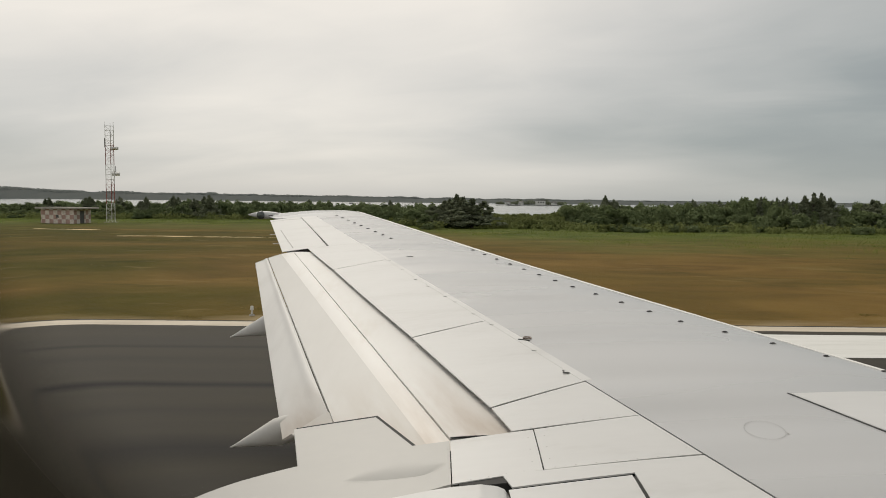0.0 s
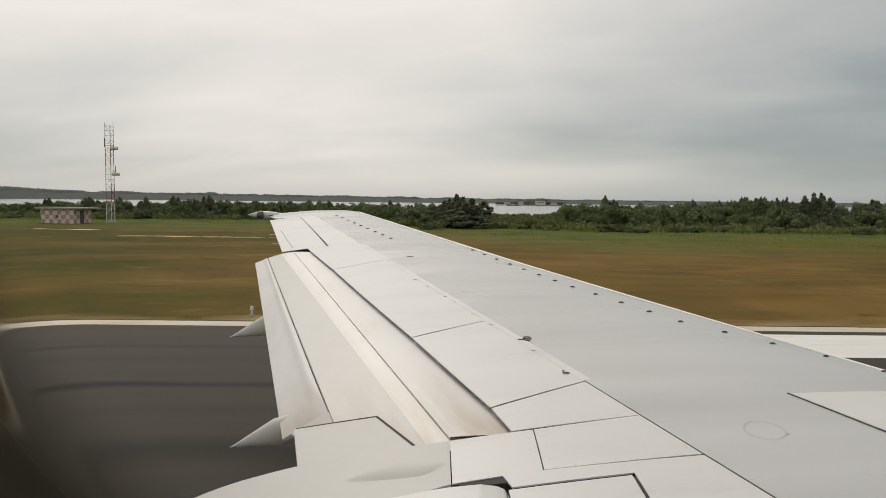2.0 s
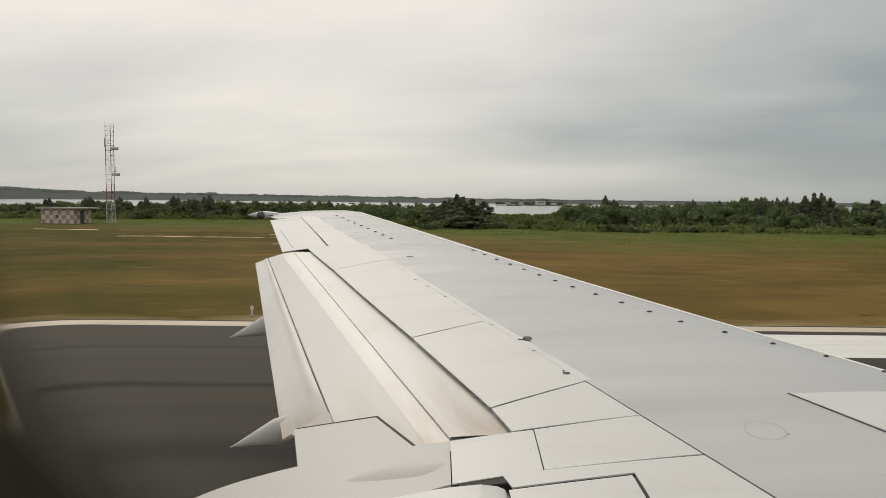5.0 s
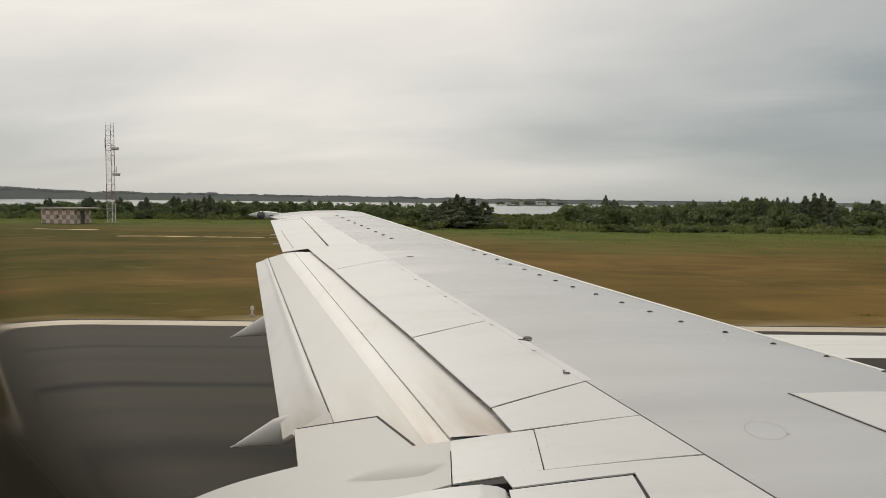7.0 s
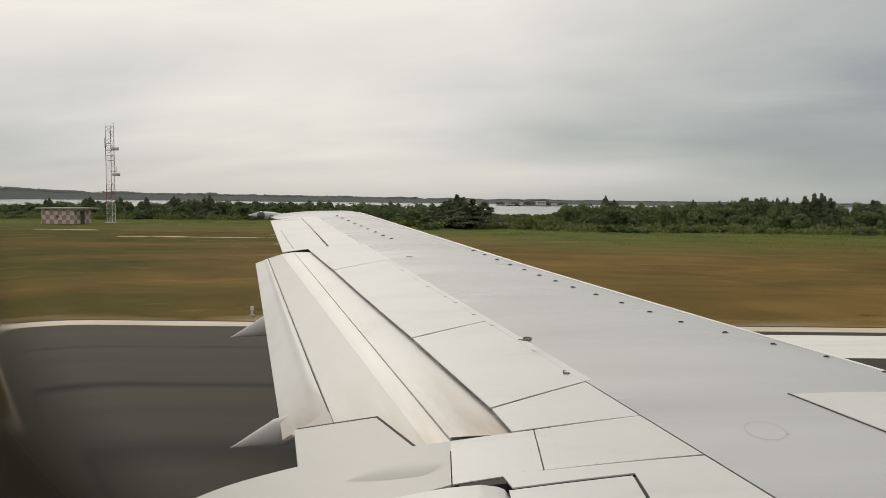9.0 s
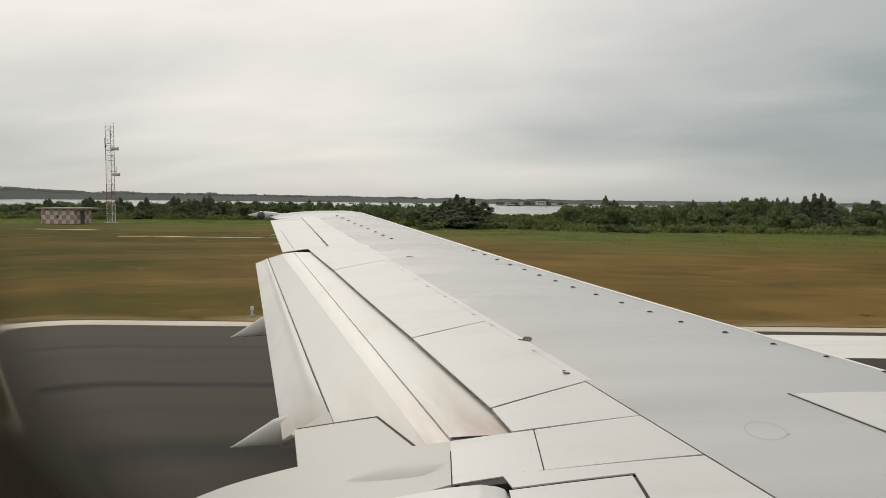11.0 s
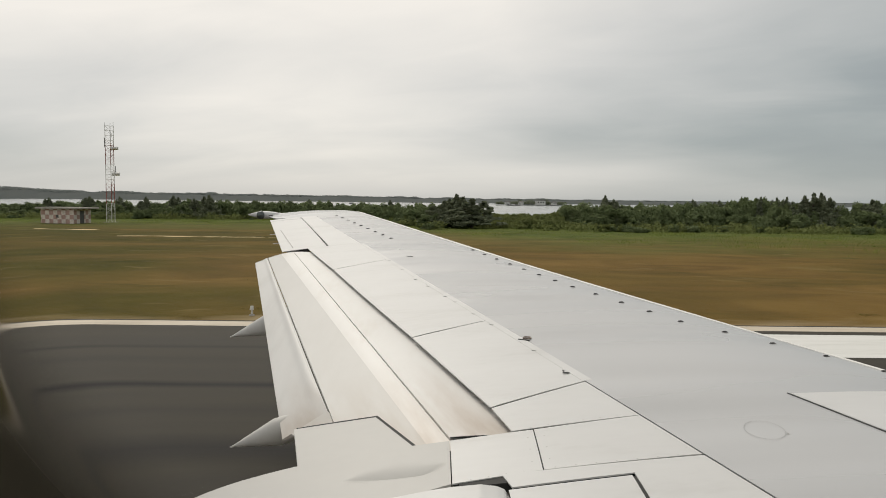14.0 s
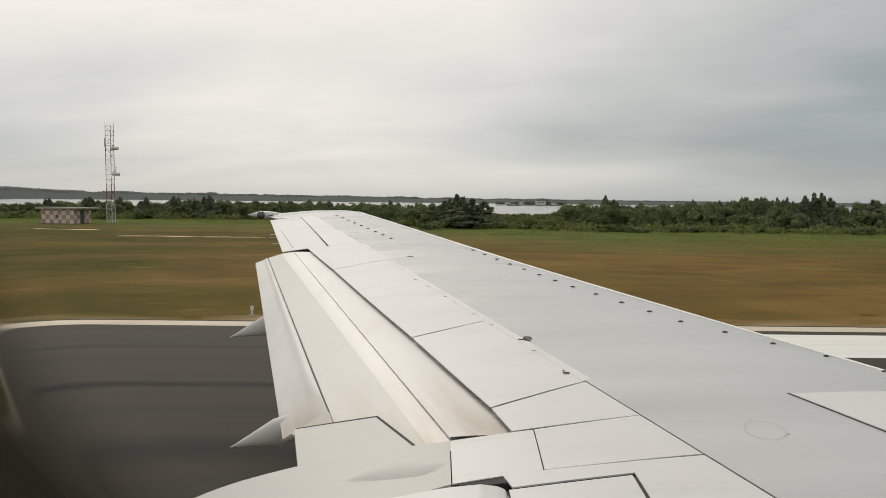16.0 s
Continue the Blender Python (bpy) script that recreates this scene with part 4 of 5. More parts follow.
def build_wing():
    ys = [-.2 + i * 13.8 / 46 for i in range(47)] + [13.66, 13.70]
    us = [.0, .003, .01, .02, .035, .055, .08, .11, .15, .2, .26, .33, .4, .47, .54, .612]
    bm = bmesh.new()
    rings = []
    for y in ys:
        shrink = 1.0 if y < 13.62 else (.75 if y < 13.68 else .3)
        hinge = .612 if y < 12.9 else lerp(.612, 1.0, min((y - 12.9) / .12, 1))
        up = [skin(u * hinge / .612 if u > .3 else u, y) for u in us]
        dn = [belly(u * hinge / .612 if u > .3 else u, y) for u in us[::-1][:-1]]
        if y > 13.6:
            mid = (up[6].z + dn[8].z) / 2
            for p in up + dn:
                p.z = lerp(mid, p.z, shrink) if p in dn else p.z - (1 - shrink) * .03
        rings.append([bm.verts.new(p) for p in up + dn])
    n = len(rings[0])
    for a, b in zip(rings, rings[1:]):
        for i in range(n):
            j = (i + 1) % n
            bm.faces.new((a[i], a[j], b[j], b[i]))
    bm.faces.new(rings[0])
    bm.faces.new(rings[-1][::-1])
    part("wing_box", bm, M_GREY, airliner, "grey painted upper wing skin", smooth=True)
    # bright strip along the leading edge
    top, low = [], []
    for y in ys[8:-2]:
        edge = float(np.interp(y, [5.2, 6, 7, 8.5, 11, 13.5], [.060, .068, .085, .112, .128, .128]))
        nose = [lerp(.012, edge, i / 10) for i in range(11)]
        top.append([skin(u, y, .004) for u in nose])
        low.append([skin(u, y, -.012) for u in nose])
    part("leading_edge", grid_solid(top, low), M_LEAD, airliner, "bright off-white strip along the leading edge", smooth=True)
    # near-black sheets below the trailing edge panels: sealant and gap shade in one colour
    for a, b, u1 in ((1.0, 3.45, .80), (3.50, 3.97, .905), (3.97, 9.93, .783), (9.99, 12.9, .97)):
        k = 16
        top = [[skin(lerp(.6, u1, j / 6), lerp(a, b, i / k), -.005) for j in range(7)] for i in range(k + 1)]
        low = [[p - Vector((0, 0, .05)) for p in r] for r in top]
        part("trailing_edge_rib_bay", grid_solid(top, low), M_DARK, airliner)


build_wing()
plate("fixed_panel", (.6125, 10.022), (.6125, 8.819), (.841, 8.525), (.874, 9.965), M_WHITE)
plate("spoiler", (.6125, 8.811), (.6125, 6.096), (.803, 5.818), (.841, 8.506), M_WHITE, n=24, label="off-white flight spoiler")
plate("spoiler", (.6125, 6.085), (.6125, 4.653), (.791, 4.368), (.803, 5.797), M_WHITE, n=20, label="off-white flight spoiler")
plate("fixed_panel", (.6145, 4.637), (.6145, 4.101), (.795, 4.029), (.791, 4.350), M_WHITE)
plate("fixed_panel", (.6147, 4.094), (.6147, 3.609), (.802, 3.580), (.766, 4.024), M_WHITE)
plate("fixed_panel", (.7678, 4.022), (.8038, 3.580), (.912, 3.536), (.880, 3.990), M_WHITE)
plate("fixed_panel", (.6149, 3.595), (.6149, 3.50), (.852, 3.447), (.852, 3.572), M_WHITE)
plate("fixed_panel", (.6149, 3.50), (.6149, 1.2), (.868, 1.2), (.7125, 3.478), M_WHITE)
plate("inboard_spoiler", (.7180, 3.456), (.876, 1.2), (.99, 1.2), (.858, 3.426), M_WHITE, label="off-white inboard spoiler")
plate("aileron_cove", (.6125, 12.9), (.6125, 10.026), (.768, 9.990), (.737, 12.9), M_WHITE, n=20)
plate("aileron", (.745, 12.7), (.779, 9.992), (1.0, 9.925), (1.0, 12.7), M_WHITE, n=20, label="off-white aileron")
plate("tip_panel", (.745, 12.9), (.745, 12.715), (1.0, 12.715), (1.0, 12.9), M_WHITE)


def loft_flap(name, outer, inner, mat, thick, label="", parent=airliner, n=30):
    """A flap segment: rows of points of the upper side at its outer and inner end, with a hollowed lower side."""
    m = len(outer)
    top, low = [], []
    for i in range(n + 1):
        k = i / n
        rt = [Vector(a).lerp(Vector(b), k) for a, b in zip(outer, inner)]
        scale = lerp(1.0, 1.5, k)
        rl = []
        for j, p in enumerate(rt):
            s = j / (m - 1)
            rl.append(p - Vector((0, 0, scale * thick * (.15 + math.sin(math.pi * (s * .92 + .06)) ** .8))))
        top.append(rt)
        low.append(rl)
    return part(name, grid_solid(top, low), mat, parent, label, smooth=True)


def curve_pts(pts, bulge, n=8):
    """Points along a chain with a slight bulge."""
    out = []
    segs = len(pts) - 1
    for s in range(segs):
        for k in range(n):
            t = (s + k / n) / segs
            p = Vector(pts[s]).lerp(Vector(pts[s + 1]), k / n)
            p.z += bulge * math.sin(math.pi * t)
            out.append(p)
    out.append(Vector(pts[-1]))
    return out


OUT = 9.85
L0o, L0i = (-1.66, OUT, 3.163), (.66, 4.02, 2.518)
L1o, L1i = (-2.071, OUT, 3.173), (.056, 4.00, 2.537)
L2o, L2i = (-2.244, OUT, 3.140), (-.080, 4.00, 2.499)
L3o, L3i = (-2.425, OUT, 3.083), (-.756, 4.70, 2.489)
L4o, L4i = (-2.607, OUT, 3.010), (-1.07, 4.70, 2.279)
L1n, L2n = Vector(L1o).lerp(Vector(L1i), 1.02) - Vector((0, 0, .010)), Vector(L2o).lerp(Vector(L2i), 1.02)
L3x = tuple(Vector(L3o).lerp(Vector(L3i), (OUT - 4.0) / (OUT - 4.7)))
loft_flap("fore_flap", curve_pts([L0o, L1o], .006), curve_pts([L0i, L1i], .012), M_NOSE, .05, "cream fore flap with streaks of grime")
d = Vector((-.004, 0, -.004))
# split from the main flap to carry the painted highlight band
loft_flap("flap_nose", curve_pts([Vector(L1o) + d, L2o], .004), curve_pts([L1n + d, L2n], .004), M_NOSE, .07, "cream flap nose with its highlight painted in")
loft_flap("main_flap", curve_pts([L2o, L3o], .0), curve_pts([L2n, L3x], .0), M_FLAP, .06, "light grey main flap")
e = Vector((-.008, 0, -.014))


def aft_profile(fore, aft, bulge):
    """Points from the aft flap's rounded nose to its trailing edge."""
    out = []
    for k in range(25):
        t = (k / 24) ** 1.5
        p = Vector(fore).lerp(Vector(aft), t)
        p.z += bulge * (math.exp(-((t - .17) / .11) ** 2) - .9 * math.exp(-(t / .045) ** 2))
        out.append(p)
    return out


inner_fore, inner_aft = Vector(L3i) + e, Vector(L4i)
break_fore, break_aft = (Vector(L3o) + e).lerp(inner_fore, .86), Vector(L4o).lerp(inner_aft, .86)
loft_flap("aft_flap", aft_profile(Vector(L3o) + e * .5, L4o, .013), aft_profile(break_fore, break_aft, .012), M_AFT, .03, "light grey aft flap with a rounded nose")
loft_flap("aft_flap_end", aft_profile(break_fore, break_aft, .012), aft_profile(inner_fore + Vector((0, 0, .004)), inner_aft, .0), M_AFT, .03, "grimy inner end of the aft flap", n=10)
loft_flap("flap_inner_end", [inner_fore + Vector((0, 0, .004)), inner_fore.lerp(inner_aft, .80) + Vector((0, 0, .001))],
          [(-.60, 4.38, 2.437), (-.885, 4.38, 2.385)], M_FLAP, .03, n=6)
# pale seal along the spoiler hinges
top = [[skin(u, lerp(9.95, 4.66, i / 30), .0012) for u in (.600, .6165)] for i in range(31)]
low = [[p - Vector((0, 0, .006)) for p in r] for r in top]
part("hinge_seal", grid_solid(top, low), M_WHITE, airliner)
# dark seal at the inner end of the fore flap
top = [[Vector(L1i).lerp(Vector(L0i), k / 10) + Vector((0, dy, .004 + .022 * math.sin(math.pi * k / 11))) for dy in (0, .012)] for k in range(11)]
low = [[p - Vector((0, 0, .03)) for p in r] for r in top]
part("flap_end_seal", grid_solid(top, low), M_DARK, airliner)
# flap end cap outboard
top = [[Vector(p) + Vector((0, dy, .004)) for p in (L1o, L2o, L3o, L4o)] for dy in (0, .02)]
low = [[Vector(p) + Vector((0, dy, -.07)) for p in (L1o, L2o, L3o, L4o)] for dy in (0, .02)]
part("flap_end_plate", grid_solid(top, low), M_FLAP, airliner)


def plan_plate(name, fo, fi, ai, ao, mat, n=10, m=16, thick=.03, lift=.0, label="", curve=0.0, dent=None):
    """A panel by its corners in plan, on the extended upper surface."""
    top, low = [], []
    for i in range(n + 1):
        rt, rl = [], []
        for j in range(m + 1):
            s, t = i / n, j / m
            x = lerp(lerp(fo[0], fi[0], s), lerp(ao[0], ai[0], s), t)
            y = lerp(lerp(fo[1], fi[1], s), lerp(ao[1], ai[1], s), t) + curve * math.sin(math.pi * t) * (1 - s)
            u = (le(y) - x) / chord(y)
            p = skin(u, y, lift)
            rt.append(p)
            rl.append(p - Vector((0, 0, thick)))
            if dent:
                a = (dent[0] - x) / dent[2]
                if 0 < a < 1:
                    edge = dent[1] + .075 * max(0.0, 1 - a / .3) ** 2 + .015 * a
                    wide = dent[3] * math.sin(math.pi * a ** .75) ** .8
                    t = (y - edge) / max(wide, .01)
                    if 0 <= t < 1:
                        p.z -= dent[4] * wide / dent[3] * (1 - t) ** 2
                    elif -.03 < y - edge < 0:
                        p.z -= dent[4] * wide / dent[3] * (1 + (y - edge) / .03)
        top.append(rt)
        low.append(rl)
    return part(name, grid_solid(top, low), mat, airliner, label, smooth=True)


gate = plan_plate("gate_panel", (-.411, 4.400), (-.150, 3.960), (-.800, 3.890), (-.923, 4.371), M_GATE, lift=-.0015, label="off-white thrust gate panel")
plan_plate("gate_fairing", (.050, 3.985), (.0565, 3.535), (-2.6, 2.7), (-2.6, 2.95), M_GATE, n=90, m=130, curve=.30, dent=(.02, 3.67, .53, .18, .030), label="off-white fairing between the flaps")
plan_plate("gate_rim", (-.403, 4.430), (-.129, 3.970), (-.79, 3.91), (-.912, 4.397), M_DARK, lift=-.006, thick=.02)


def build_inboard_flap():
    top, low = [], []
    for i in range(14):
        y = 3.44 - i * .2
        rt, rl = [], []
        for j in range(90):
            a = (j / 89) ** 1.5
            x = .34 - 2.0 * a
            z = float(np.interp(-x, [-.34, -.333, -.321, -.284, -.2, -.06, .05, .22, .39, .8, 1.66], [2.435, 2.455, 2.472, 2.487, 2.496, 2.481, 2.463, 2.426, 2.399, 2.30, 1.95])) - (3.44 - y) * .105
            rt.append((x, y, z))
            rl.append((x + .02, y, z - .12 * math.sin(math.pi * (a * .93 + .05)) - .01))
        top.append(rt)
        low.append(rl)
    part("inboard_flap", grid_solid(top, low), M_WHITE, airliner, "off-white rounded inboard flap", smooth=True)


build_inboard_flap()


def build_track_fairing(tip, length, r):
    prof = [(0, .004)] + [(length * a, r * min(a / .5, 1) if a < .7 else r * math.sqrt(max(0.0, 1 - ((a - .7) / .3) ** 2)) + .004) for a in [i / 20 for i in range(1, 21)]]
    bm = revolve(prof, 18)
    bmesh.ops.transform(bm, matrix=Matrix.Translation(tip) @ Matrix.Rotation(radians(-18.5), 4, "Y") @ Matrix.Diagonal((1, .8, 1.0, 1)), verts=bm.verts[:])
    part("flap_track_fairing", bm, M_FLAP, airliner, "pointed grey flap track fairing", smooth=True)


build_track_fairing((-1.517, 5.0, 2.114), .72, .10)
build_track_fairing((-2.263, 7.5, 2.425), .85, .115)


def fin_mesh():
    bm = bmesh.new()
    vs = [bm.verts.new(p) for p in ((-.055, -.006, 0), (.055, -.006, 0), (.03, -.004, .026), (-.03, -.004, .026), (-.055, .006, 0), (.055, .006, 0), (.03, .004, .026), (-.03, .004, .026))]
    for f in ((0, 1, 2, 3), (4, 7, 6, 5), (0, 4, 5, 1), (1, 5, 6, 2), (2, 6, 7, 3), (3, 7, 4, 0)):
        bm.faces.new([vs[i] for i in f])
    box(bm, (-.055, -.02, -.002), (.05, .02, .004))
    me = bpy.data.meshes.new("vortex_generator")
    bm.to_mesh(me)
    bm.free()
    me.materials.append(M_GUN)
    return me


def on_skin(x, y, lift=0.0):
    return skin((le(y) - x) / chord(y), y, lift)


FIN = fin_mesh()


def put_fin(x, y):
    ob = new("vortex_generator", FIN)
    ob.parent = airliner
    ob.matrix_world = Matrix.Translation(on_skin(x, y)) @ pose(0, 0, 0, 0, 0, 14) @ Matrix.Diagonal((.5, .8, .38, 1))


for i in range(9):
    k = i / 8
    put_fin(lerp(-1.911, -.744, k), lerp(12.80, 10.248, k))
for i in range(8):
    k = i / 7
    put_fin(lerp(.408, 1.345, k), lerp(9.50, 7.275, k) - .06 * math.sin(math.pi * k))
for i in range(4):
    k = i / 3
    put_fin(lerp(1.518, 2.037, k), lerp(6.964, 5.998, k))
for x, y in ((2.308, 5.729), (2.579, 5.463), (2.86, 5.212), (3.119, 4.928)):
    put_fin(x, y)


def fitting(x, y, lx, ly, h, mat=None):
    bm = box(bmesh.new(), (-lx / 2, -ly / 2, -.004), (lx / 2, ly / 2, h))
    bmesh.ops.bevel(bm, geom=bm.edges[:], offset=min(lx, ly, h) * .25, segments=1, affect="EDGES")
    ob = part("hinge_fitting", bm, mat or M_GUN, airliner)
    ob.matrix_world = Matrix.Translation(on_skin(x, y)) @ pose(0, 0, 0, 0, 0, -29)


fitting(.650, 5.525, .10, .014, .006)


def eye_ring(x, y, rx, ry, tube, mat):
    """A raised oval lifting eye."""
    bm = bmesh.new()
    rings = []
    for i in range(20):
        a = 2 * math.pi * i / 20
        c = Vector((rx * math.cos(a), ry * math.sin(a), .010 + .003 * math.sin(a)))
        rings.append([bm.verts.new(c + Vector((tube * math.cos(b) * math.cos(a), tube * math.cos(b) * math.sin(a), tube * math.sin(b)))) for b in [k * math.pi / 3 for k in range(6)]])
    for i in range(20):
        for k in range(6):
            n, q = (i + 1) % 20, (k + 1) % 6
            bm.faces.new((rings[i][k], rings[n][k], rings[n][q], rings[i][q]))
    rod(bm, (-rx, 0, -.004), (-rx, 0, .010), tube, seg=6)
    rod(bm, (rx, 0, -.004), (rx, 0, .010), tube, seg=6)
    ob = part("lifting_eye", bm, mat, airliner, "small dark oval eye on the skin", smooth=True)
    ob.matrix_world = Matrix.Translation(on_skin(x, y))


def hook(x, y):
    """A bent latch of flat bars on the hinge line."""
    bm = bmesh.new()
    box(bm, (-.018, .016, -.002), (.045, .022, .004))
    box(bm, (.040, -.004, -.002), (.045, .016, .004))
    box(bm, (-.028, -.020, -.002), (.004, -.014, .004))
    box(bm, (-.023, -.014, -.002), (-.018, .022, .004))
    ob = part("latch_hook", bm, M_GUN, airliner, "dark bent latch on the hinge line")
    ob.matrix_world = Matrix.Translation(on_skin(x, y)) @ Matrix.Diagonal((1.45, 1.7, 1, 1))


eye_ring(.677, 5.548, .029, .020, .006, M_EYE)
hook(.874, 4.826)
for x, y in ((.697, 5.276), (.423, 5.958), (.284, 6.299), (.128, 6.718), (.032, 6.935), (-.151, 7.374), (-.293, 7.694), (-.464, 8.191), (-.648, 8.718)):
    fitting(x, y, .035, .012, .004, M_RIVET)
fitting(-.413, 8.914, .09, .02, .004)


def rivet_row(p, q, n):
    """Countersunk heads along a seam, joined."""
    bm = bmesh.new()
    for i in range(n):
        k = (i + .5) / n
        c = skin(lerp(p[0], q[0], k), lerp(p[1], q[1], k), .0012)
        vs = [bm.verts.new(c + Vector((.0042 * math.cos(a), .0042 * math.sin(a), 0))) for a in [j * math.pi / 3 for j in range(6)]]
        bm.faces.new(vs)
    tagged(part("rivet_row", bm, M_RIVET, airliner), kind="stuff")


for p, q, n in (((.622, 4.09), (.622, 3.62), 4), ((.63, 4.088), (.76, 4.018), 5), ((.63, 3.615), (.80, 3.592), 7), ((.778, 4.0), (.813, 3.60), 3), ((.757, 4.0), (.790, 3.62), 3),
                ((.815, 3.588), (.90, 3.548), 4), ((.889, 3.93), (.909, 3.56), 5), ((.63, 4.12), (.78, 4.045), 6), ((.66, 4.60), (.76, 4.41), 2)):
    rivet_row(p, q, n)

# light panel on the grey skin near the root, with its seam
plate("access_panel", (.10, 4.45), (.10, 2.6), (.352, 2.6), (.363, 4.31), M_WHITE, lift=.003, thick=.003, label="off-white walkway panel")
top = [[skin(lerp(.3655, .357, i / 12) + du, lerp(4.32, 2.6, i / 12), .004) for du in (-.0008, .0008)] for i in range(13)]
low = [[p - Vector((0, 0, .006)) for p in r] for r in top]
part("panel_seam", grid_solid(top, low), M_GUN, airliner)


def ring_seam(x, y, rx, ry, half=.0022, mat=None):
    """The seam of a round tank cover."""
    n = 48
    top = [[on_skin(x + (rx + d) * math.cos(2 * math.pi * i / n), y + (ry + d) * math.sin(2 * math.pi * i / n), .0022) for d in (-half, half)] for i in range(n)]
    bm = bmesh.new()
    vs = [[bm.verts.new(p) for p in r] for r in top]
    for i in range(n):
        j = (i + 1) % n
        bm.faces.new((vs[i][0], vs[j][0], vs[j][1], vs[i][1]))
    part("tank_cover_seam", bm, mat or M_FLAP, airliner)


ring_seam(1.783, 3.825, .104, .112, .0011, M_RING)
ring_seam(1.885, 3.772, .003, .008, .002, M_RIVET)
# tip light and its aft fairing
bm = revolve([(-.31, .008), (-.22, .035), (-.09, .062), (.02, .072), (.16, .062), (.36, .03)], 16)
bmesh.ops.transform(bm, matrix=Matrix.Translation((-3.42, 13.6, 3.600)), verts=bm.verts[:])
tipf = part("tip_fairing", bm, M_WHITE, airliner, "small pointed wing tip fairing", smooth=True)
bm = bmesh.new()
bmesh.ops.create_uvsphere(bm, u_segments=16, v_segments=10, radius=.080, matrix=Matrix.Translation((-3.475, 13.545, 3.598)))
part("position_light", bm, M_LIGHT, tipf, "dark glass position light", smooth=True)
for y in (10.6, 11.4):
    part("static_wick", rod(bmesh.new(), (te(y) + .03, y, skin(1, y).z), (te(y) - .09, y, skin(1, y).z - .012), .006), M_WHITE, airliner)
part("static_wick", rod(bmesh.new(), (-3.28, 13.38, 3.592), (-3.20, 13.36, 3.600), .012), M_GUN, airliner, "dark discharge wick")
top = [[skin(lerp(.956, .941, i / 10) + du, lerp(11.7, 10.08, i / 10), .003) for du in (-.003, .003)] for i in range(11)]
low = [[p - Vector((0, 0, .005)) for p in r] for r in top]
part("tab_seam", grid_solid(top, low), M_RIVET, airliner)


# ---------------------------------------------------------------- fuselage round the camera
def smooth_step(a):
    a = min(max(a, 0.0), 1.0)
    return a * a * (3 - 2 * a)


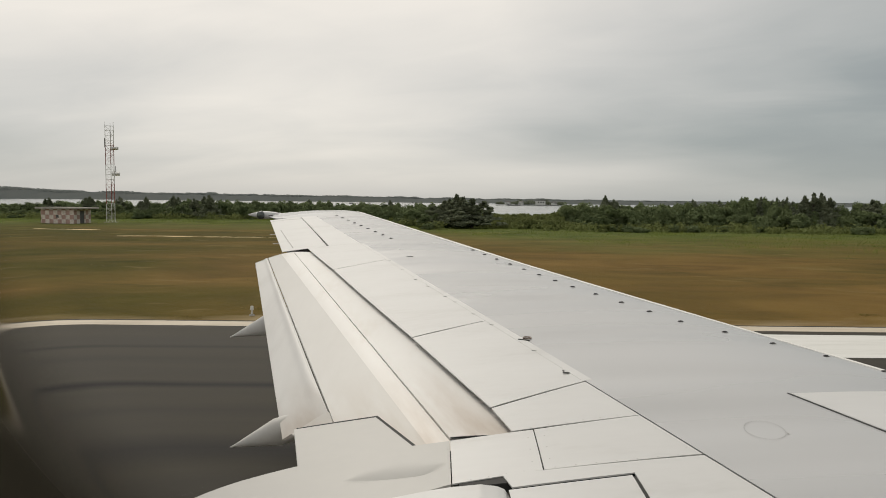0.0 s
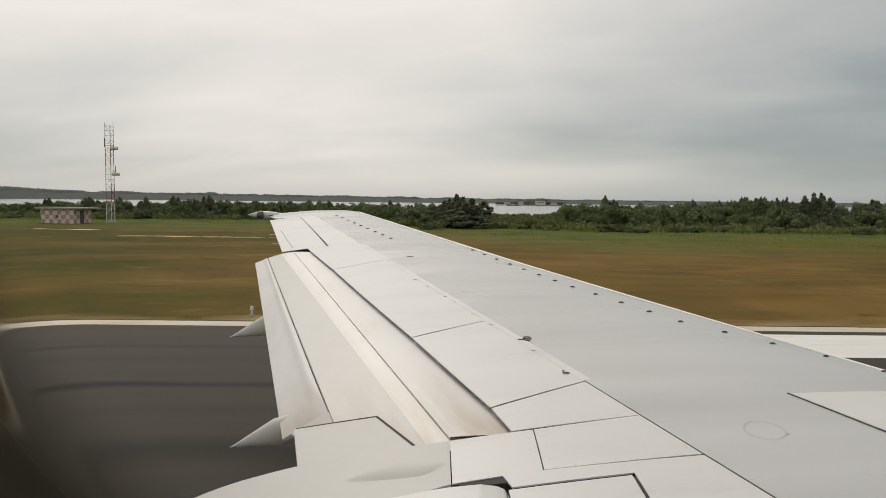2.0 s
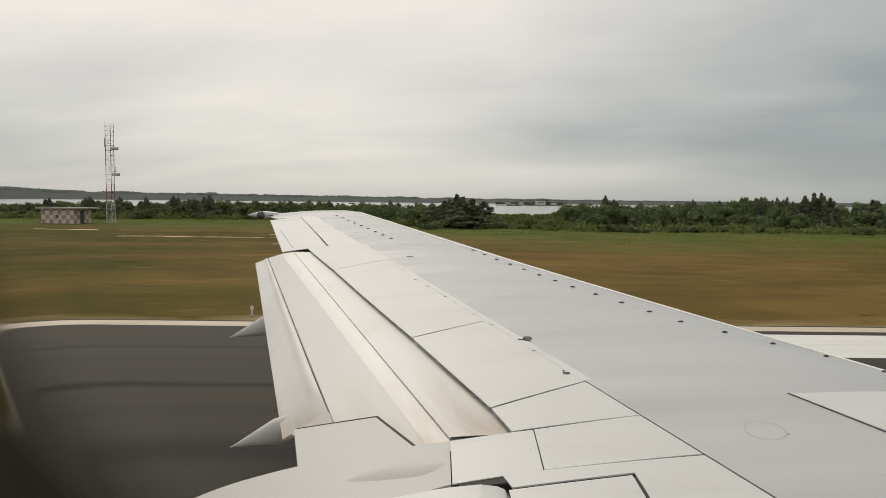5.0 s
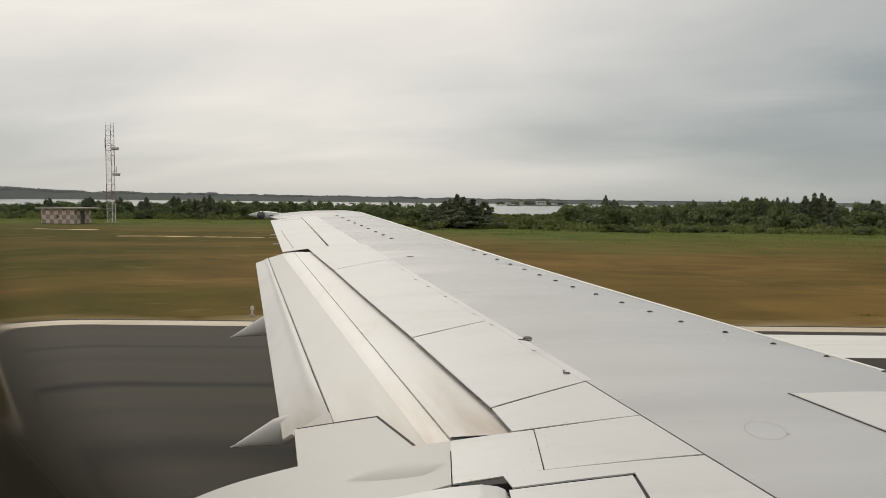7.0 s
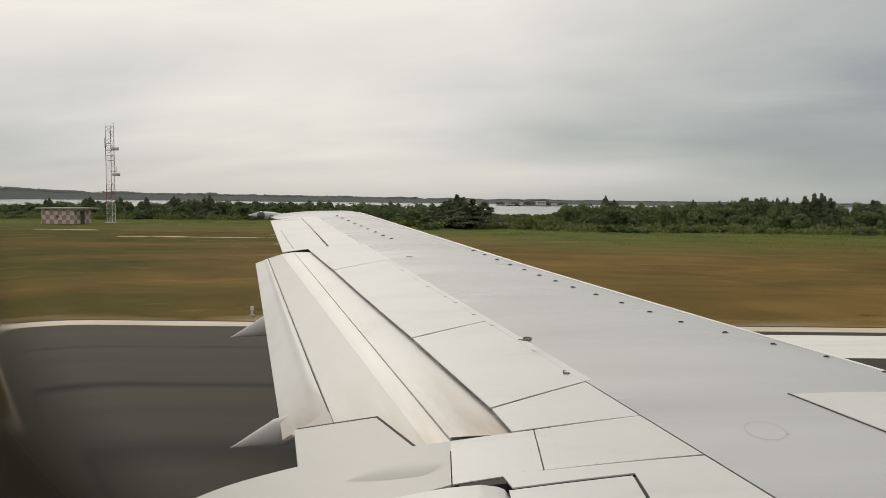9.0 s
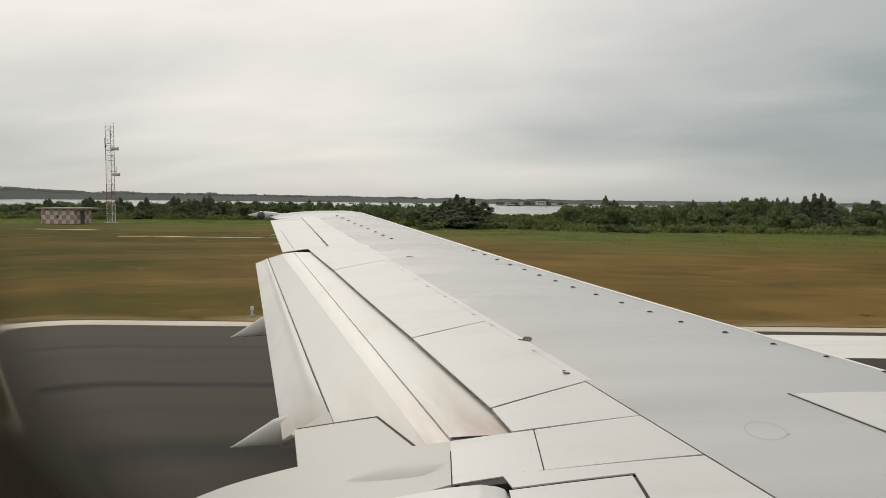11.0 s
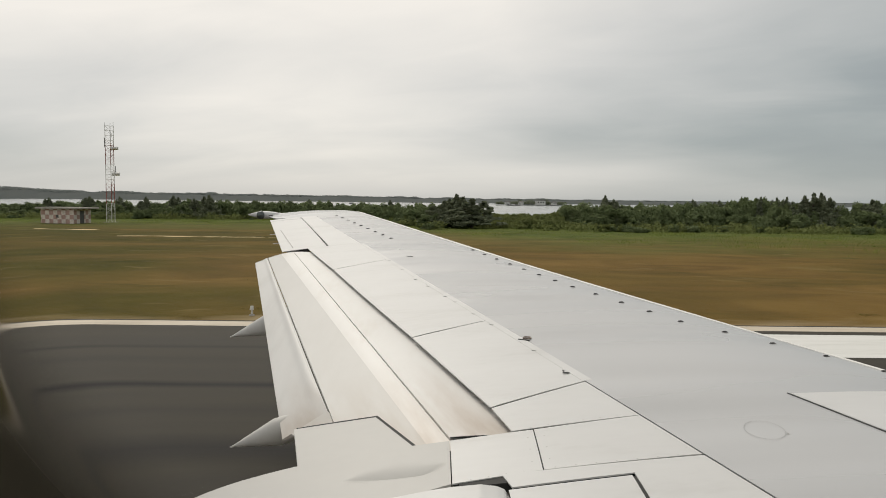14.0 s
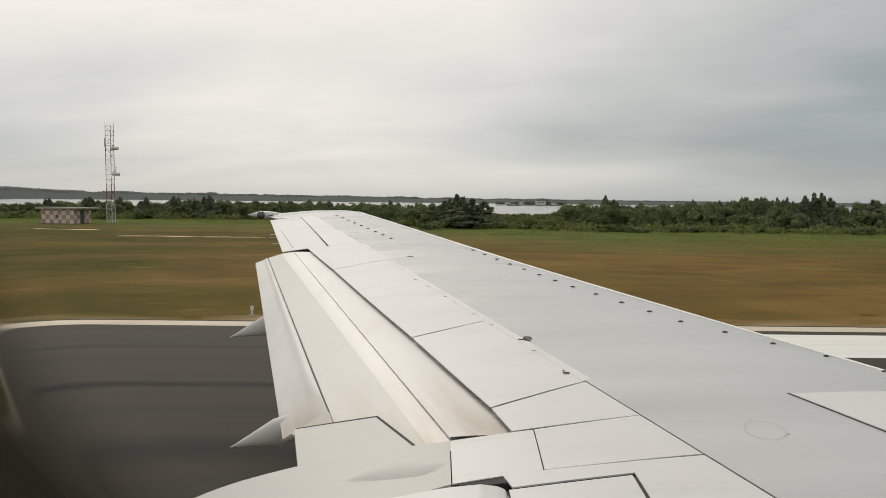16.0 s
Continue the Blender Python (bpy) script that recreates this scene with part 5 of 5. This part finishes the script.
def build_fuselage():
    yc, zc, R = -1.58, 3.30, 1.88
    xs = [-14 + i for i in range(14)] + [-.3, .3] + [1 + i for i in range(15)]
    seg = 64
    bm = bmesh.new()
    rings = [[bm.verts.new((x, yc + R * math.cos(2 * math.pi * i / seg), zc + R * math.sin(2 * math.pi * i / seg))) for i in range(seg)] for x in xs]
    for a, b, x in zip(rings, rings[1:], xs):
        for i in range(seg):
            j = (i + 1) % seg
            mid = (a[i].co + a[j].co) / 2
            if abs(x + .3) < .01 and mid.y > 0 and 3.55 < mid.z < 4.28:
                continue
            bm.faces.new((a[i], a[j], b[j], b[i]))
    bm.faces.new(rings[0])
    bm.faces.new(rings[-1])
    shell = part("fuselage", bm, M_WHITE, airliner, "off-white fuselage skin", smooth=True)
    # window surround with a rounded opening
    hole = []
    cx, lowz, topz, r = .04, .05, .11, .217
    for i in range(48):
        a = 2 * math.pi * i / 48
        hole.append((cx + r * math.cos(a) * 1.0, (topz if math.sin(a) > 0 else lowz) + r * math.sin(a)))
    rect = []
    for x, z in hole:
        dx, dz = x - cx, z - .03
        k = min(.34 / max(abs(dx), 1e-6), .42 / max(abs(dz), 1e-6))
        rect.append((cx + dx * k, .03 + dz * k))
    bm = bmesh.new()
    lay = []
    for y in (.184, .2):
        lay.append(([bm.verts.new((x, y, EYE_Z + z)) for x, z in hole], [bm.verts.new((x, y, EYE_Z + z)) for x, z in rect]))
    n = len(hole)
    for i in range(n):
        j = (i + 1) % n
        bm.faces.new((lay[0][0][i], lay[0][0][j], lay[0][1][j], lay[0][1][i]))
        bm.faces.new((lay[1][0][i], lay[1][1][i], lay[1][1][j], lay[1][0][j]))
        bm.faces.new((lay[0][0][i], lay[1][0][i], lay[1][0][j], lay[0][0][j]))
        bm.faces.new((lay[0][1][i], lay[0][1][j], lay[1][1][j], lay[1][1][i]))
    part("window_surround", bm, M_CABIN, airliner, "dark trim of the cabin window")
    # dark gasket along the pane's lower curve
    bm = bmesh.new()
    vs = []
    for i in range(60):
        a = math.pi * .94 + math.pi * .5 * i / 59
        vs.append([bm.verts.new((q * math.cos(a), 0, q * math.sin(a))) for q in (.165, .18, .195, .222)])
    for a, b in zip(vs, vs[1:]):
        for k in range(3):
            bm.faces.new((a[k], b[k], b[k + 1], a[k + 1]))
    part("window_gasket", bm, M_RIM, airliner, "dark soft gasket of the cabin window", at=Matrix.Translation((cx, .2, EYE_Z + lowz)))
    # rounded edge of the clear acrylic pane, which bends the view there
    bm = bmesh.new()
    rows = []
    steps = 90
    for i in range(70):
        a = math.pi * .94 + math.pi * .42 * i / 69
        far, last, row = .27, None, []
        for k in range(steps + 1):
            r = .163 + .052 * k / steps
            tilt = .040 * ((r - .163) / .0225) ** 1.9 + .50 * smooth_step((r - .1885) / .011)
            way = Vector((cx + r * math.cos(a), .2, lowz + r * math.sin(a))).normalized()
            if last:
                far *= 1 + math.tan(tilt) * last.angle(way)
            row.append(bm.verts.new(way * far + Vector((0, 0, EYE_Z))))
            last = way
        rows.append(row)
    for a, b in zip(rows, rows[1:]):
        for k in range(steps):
            bm.faces.new((a[k], a[k + 1], b[k + 1], b[k]))
    rim = part("pane_rim", bm, M_PANE, airliner, "clear rounded rim of the acrylic window pane")
    if (rim.data.polygons[0].center - Vector((0, 0, EYE_Z))).dot(rim.data.polygons[0].normal) > 0:
        rim.data.flip_normals()
    for p in rim.data.polygons:
        p.use_smooth = True
    rim.visible_shadow = False


build_fuselage()


def build_gear(y):
    g = part("landing_gear", rod(bmesh.new(), (-.9, y, 1.94), (-.9, y, .5), .11, seg=12), M_WSTEEL, airliner, "landing gear leg")
    for dy in (-.42, .42):
        bm = revolve([(-.17, .42), (-.15, .5), (-.08, .53), (.08, .53), (.15, .5), (.17, .42)], 28)
        bmesh.ops.transform(bm, matrix=Matrix.Translation((-.9, y + dy, .53)) @ Matrix.Rotation(radians(90), 4, "Z"), verts=bm.verts[:])
        part("wheel", bm, M_TYRE, g)
    part("axle", rod(bmesh.new(), (-.9, y - .4, .53), (-.9, y + .4, .53), .08, seg=10), M_DSTEEL, g)


build_gear(1.1)
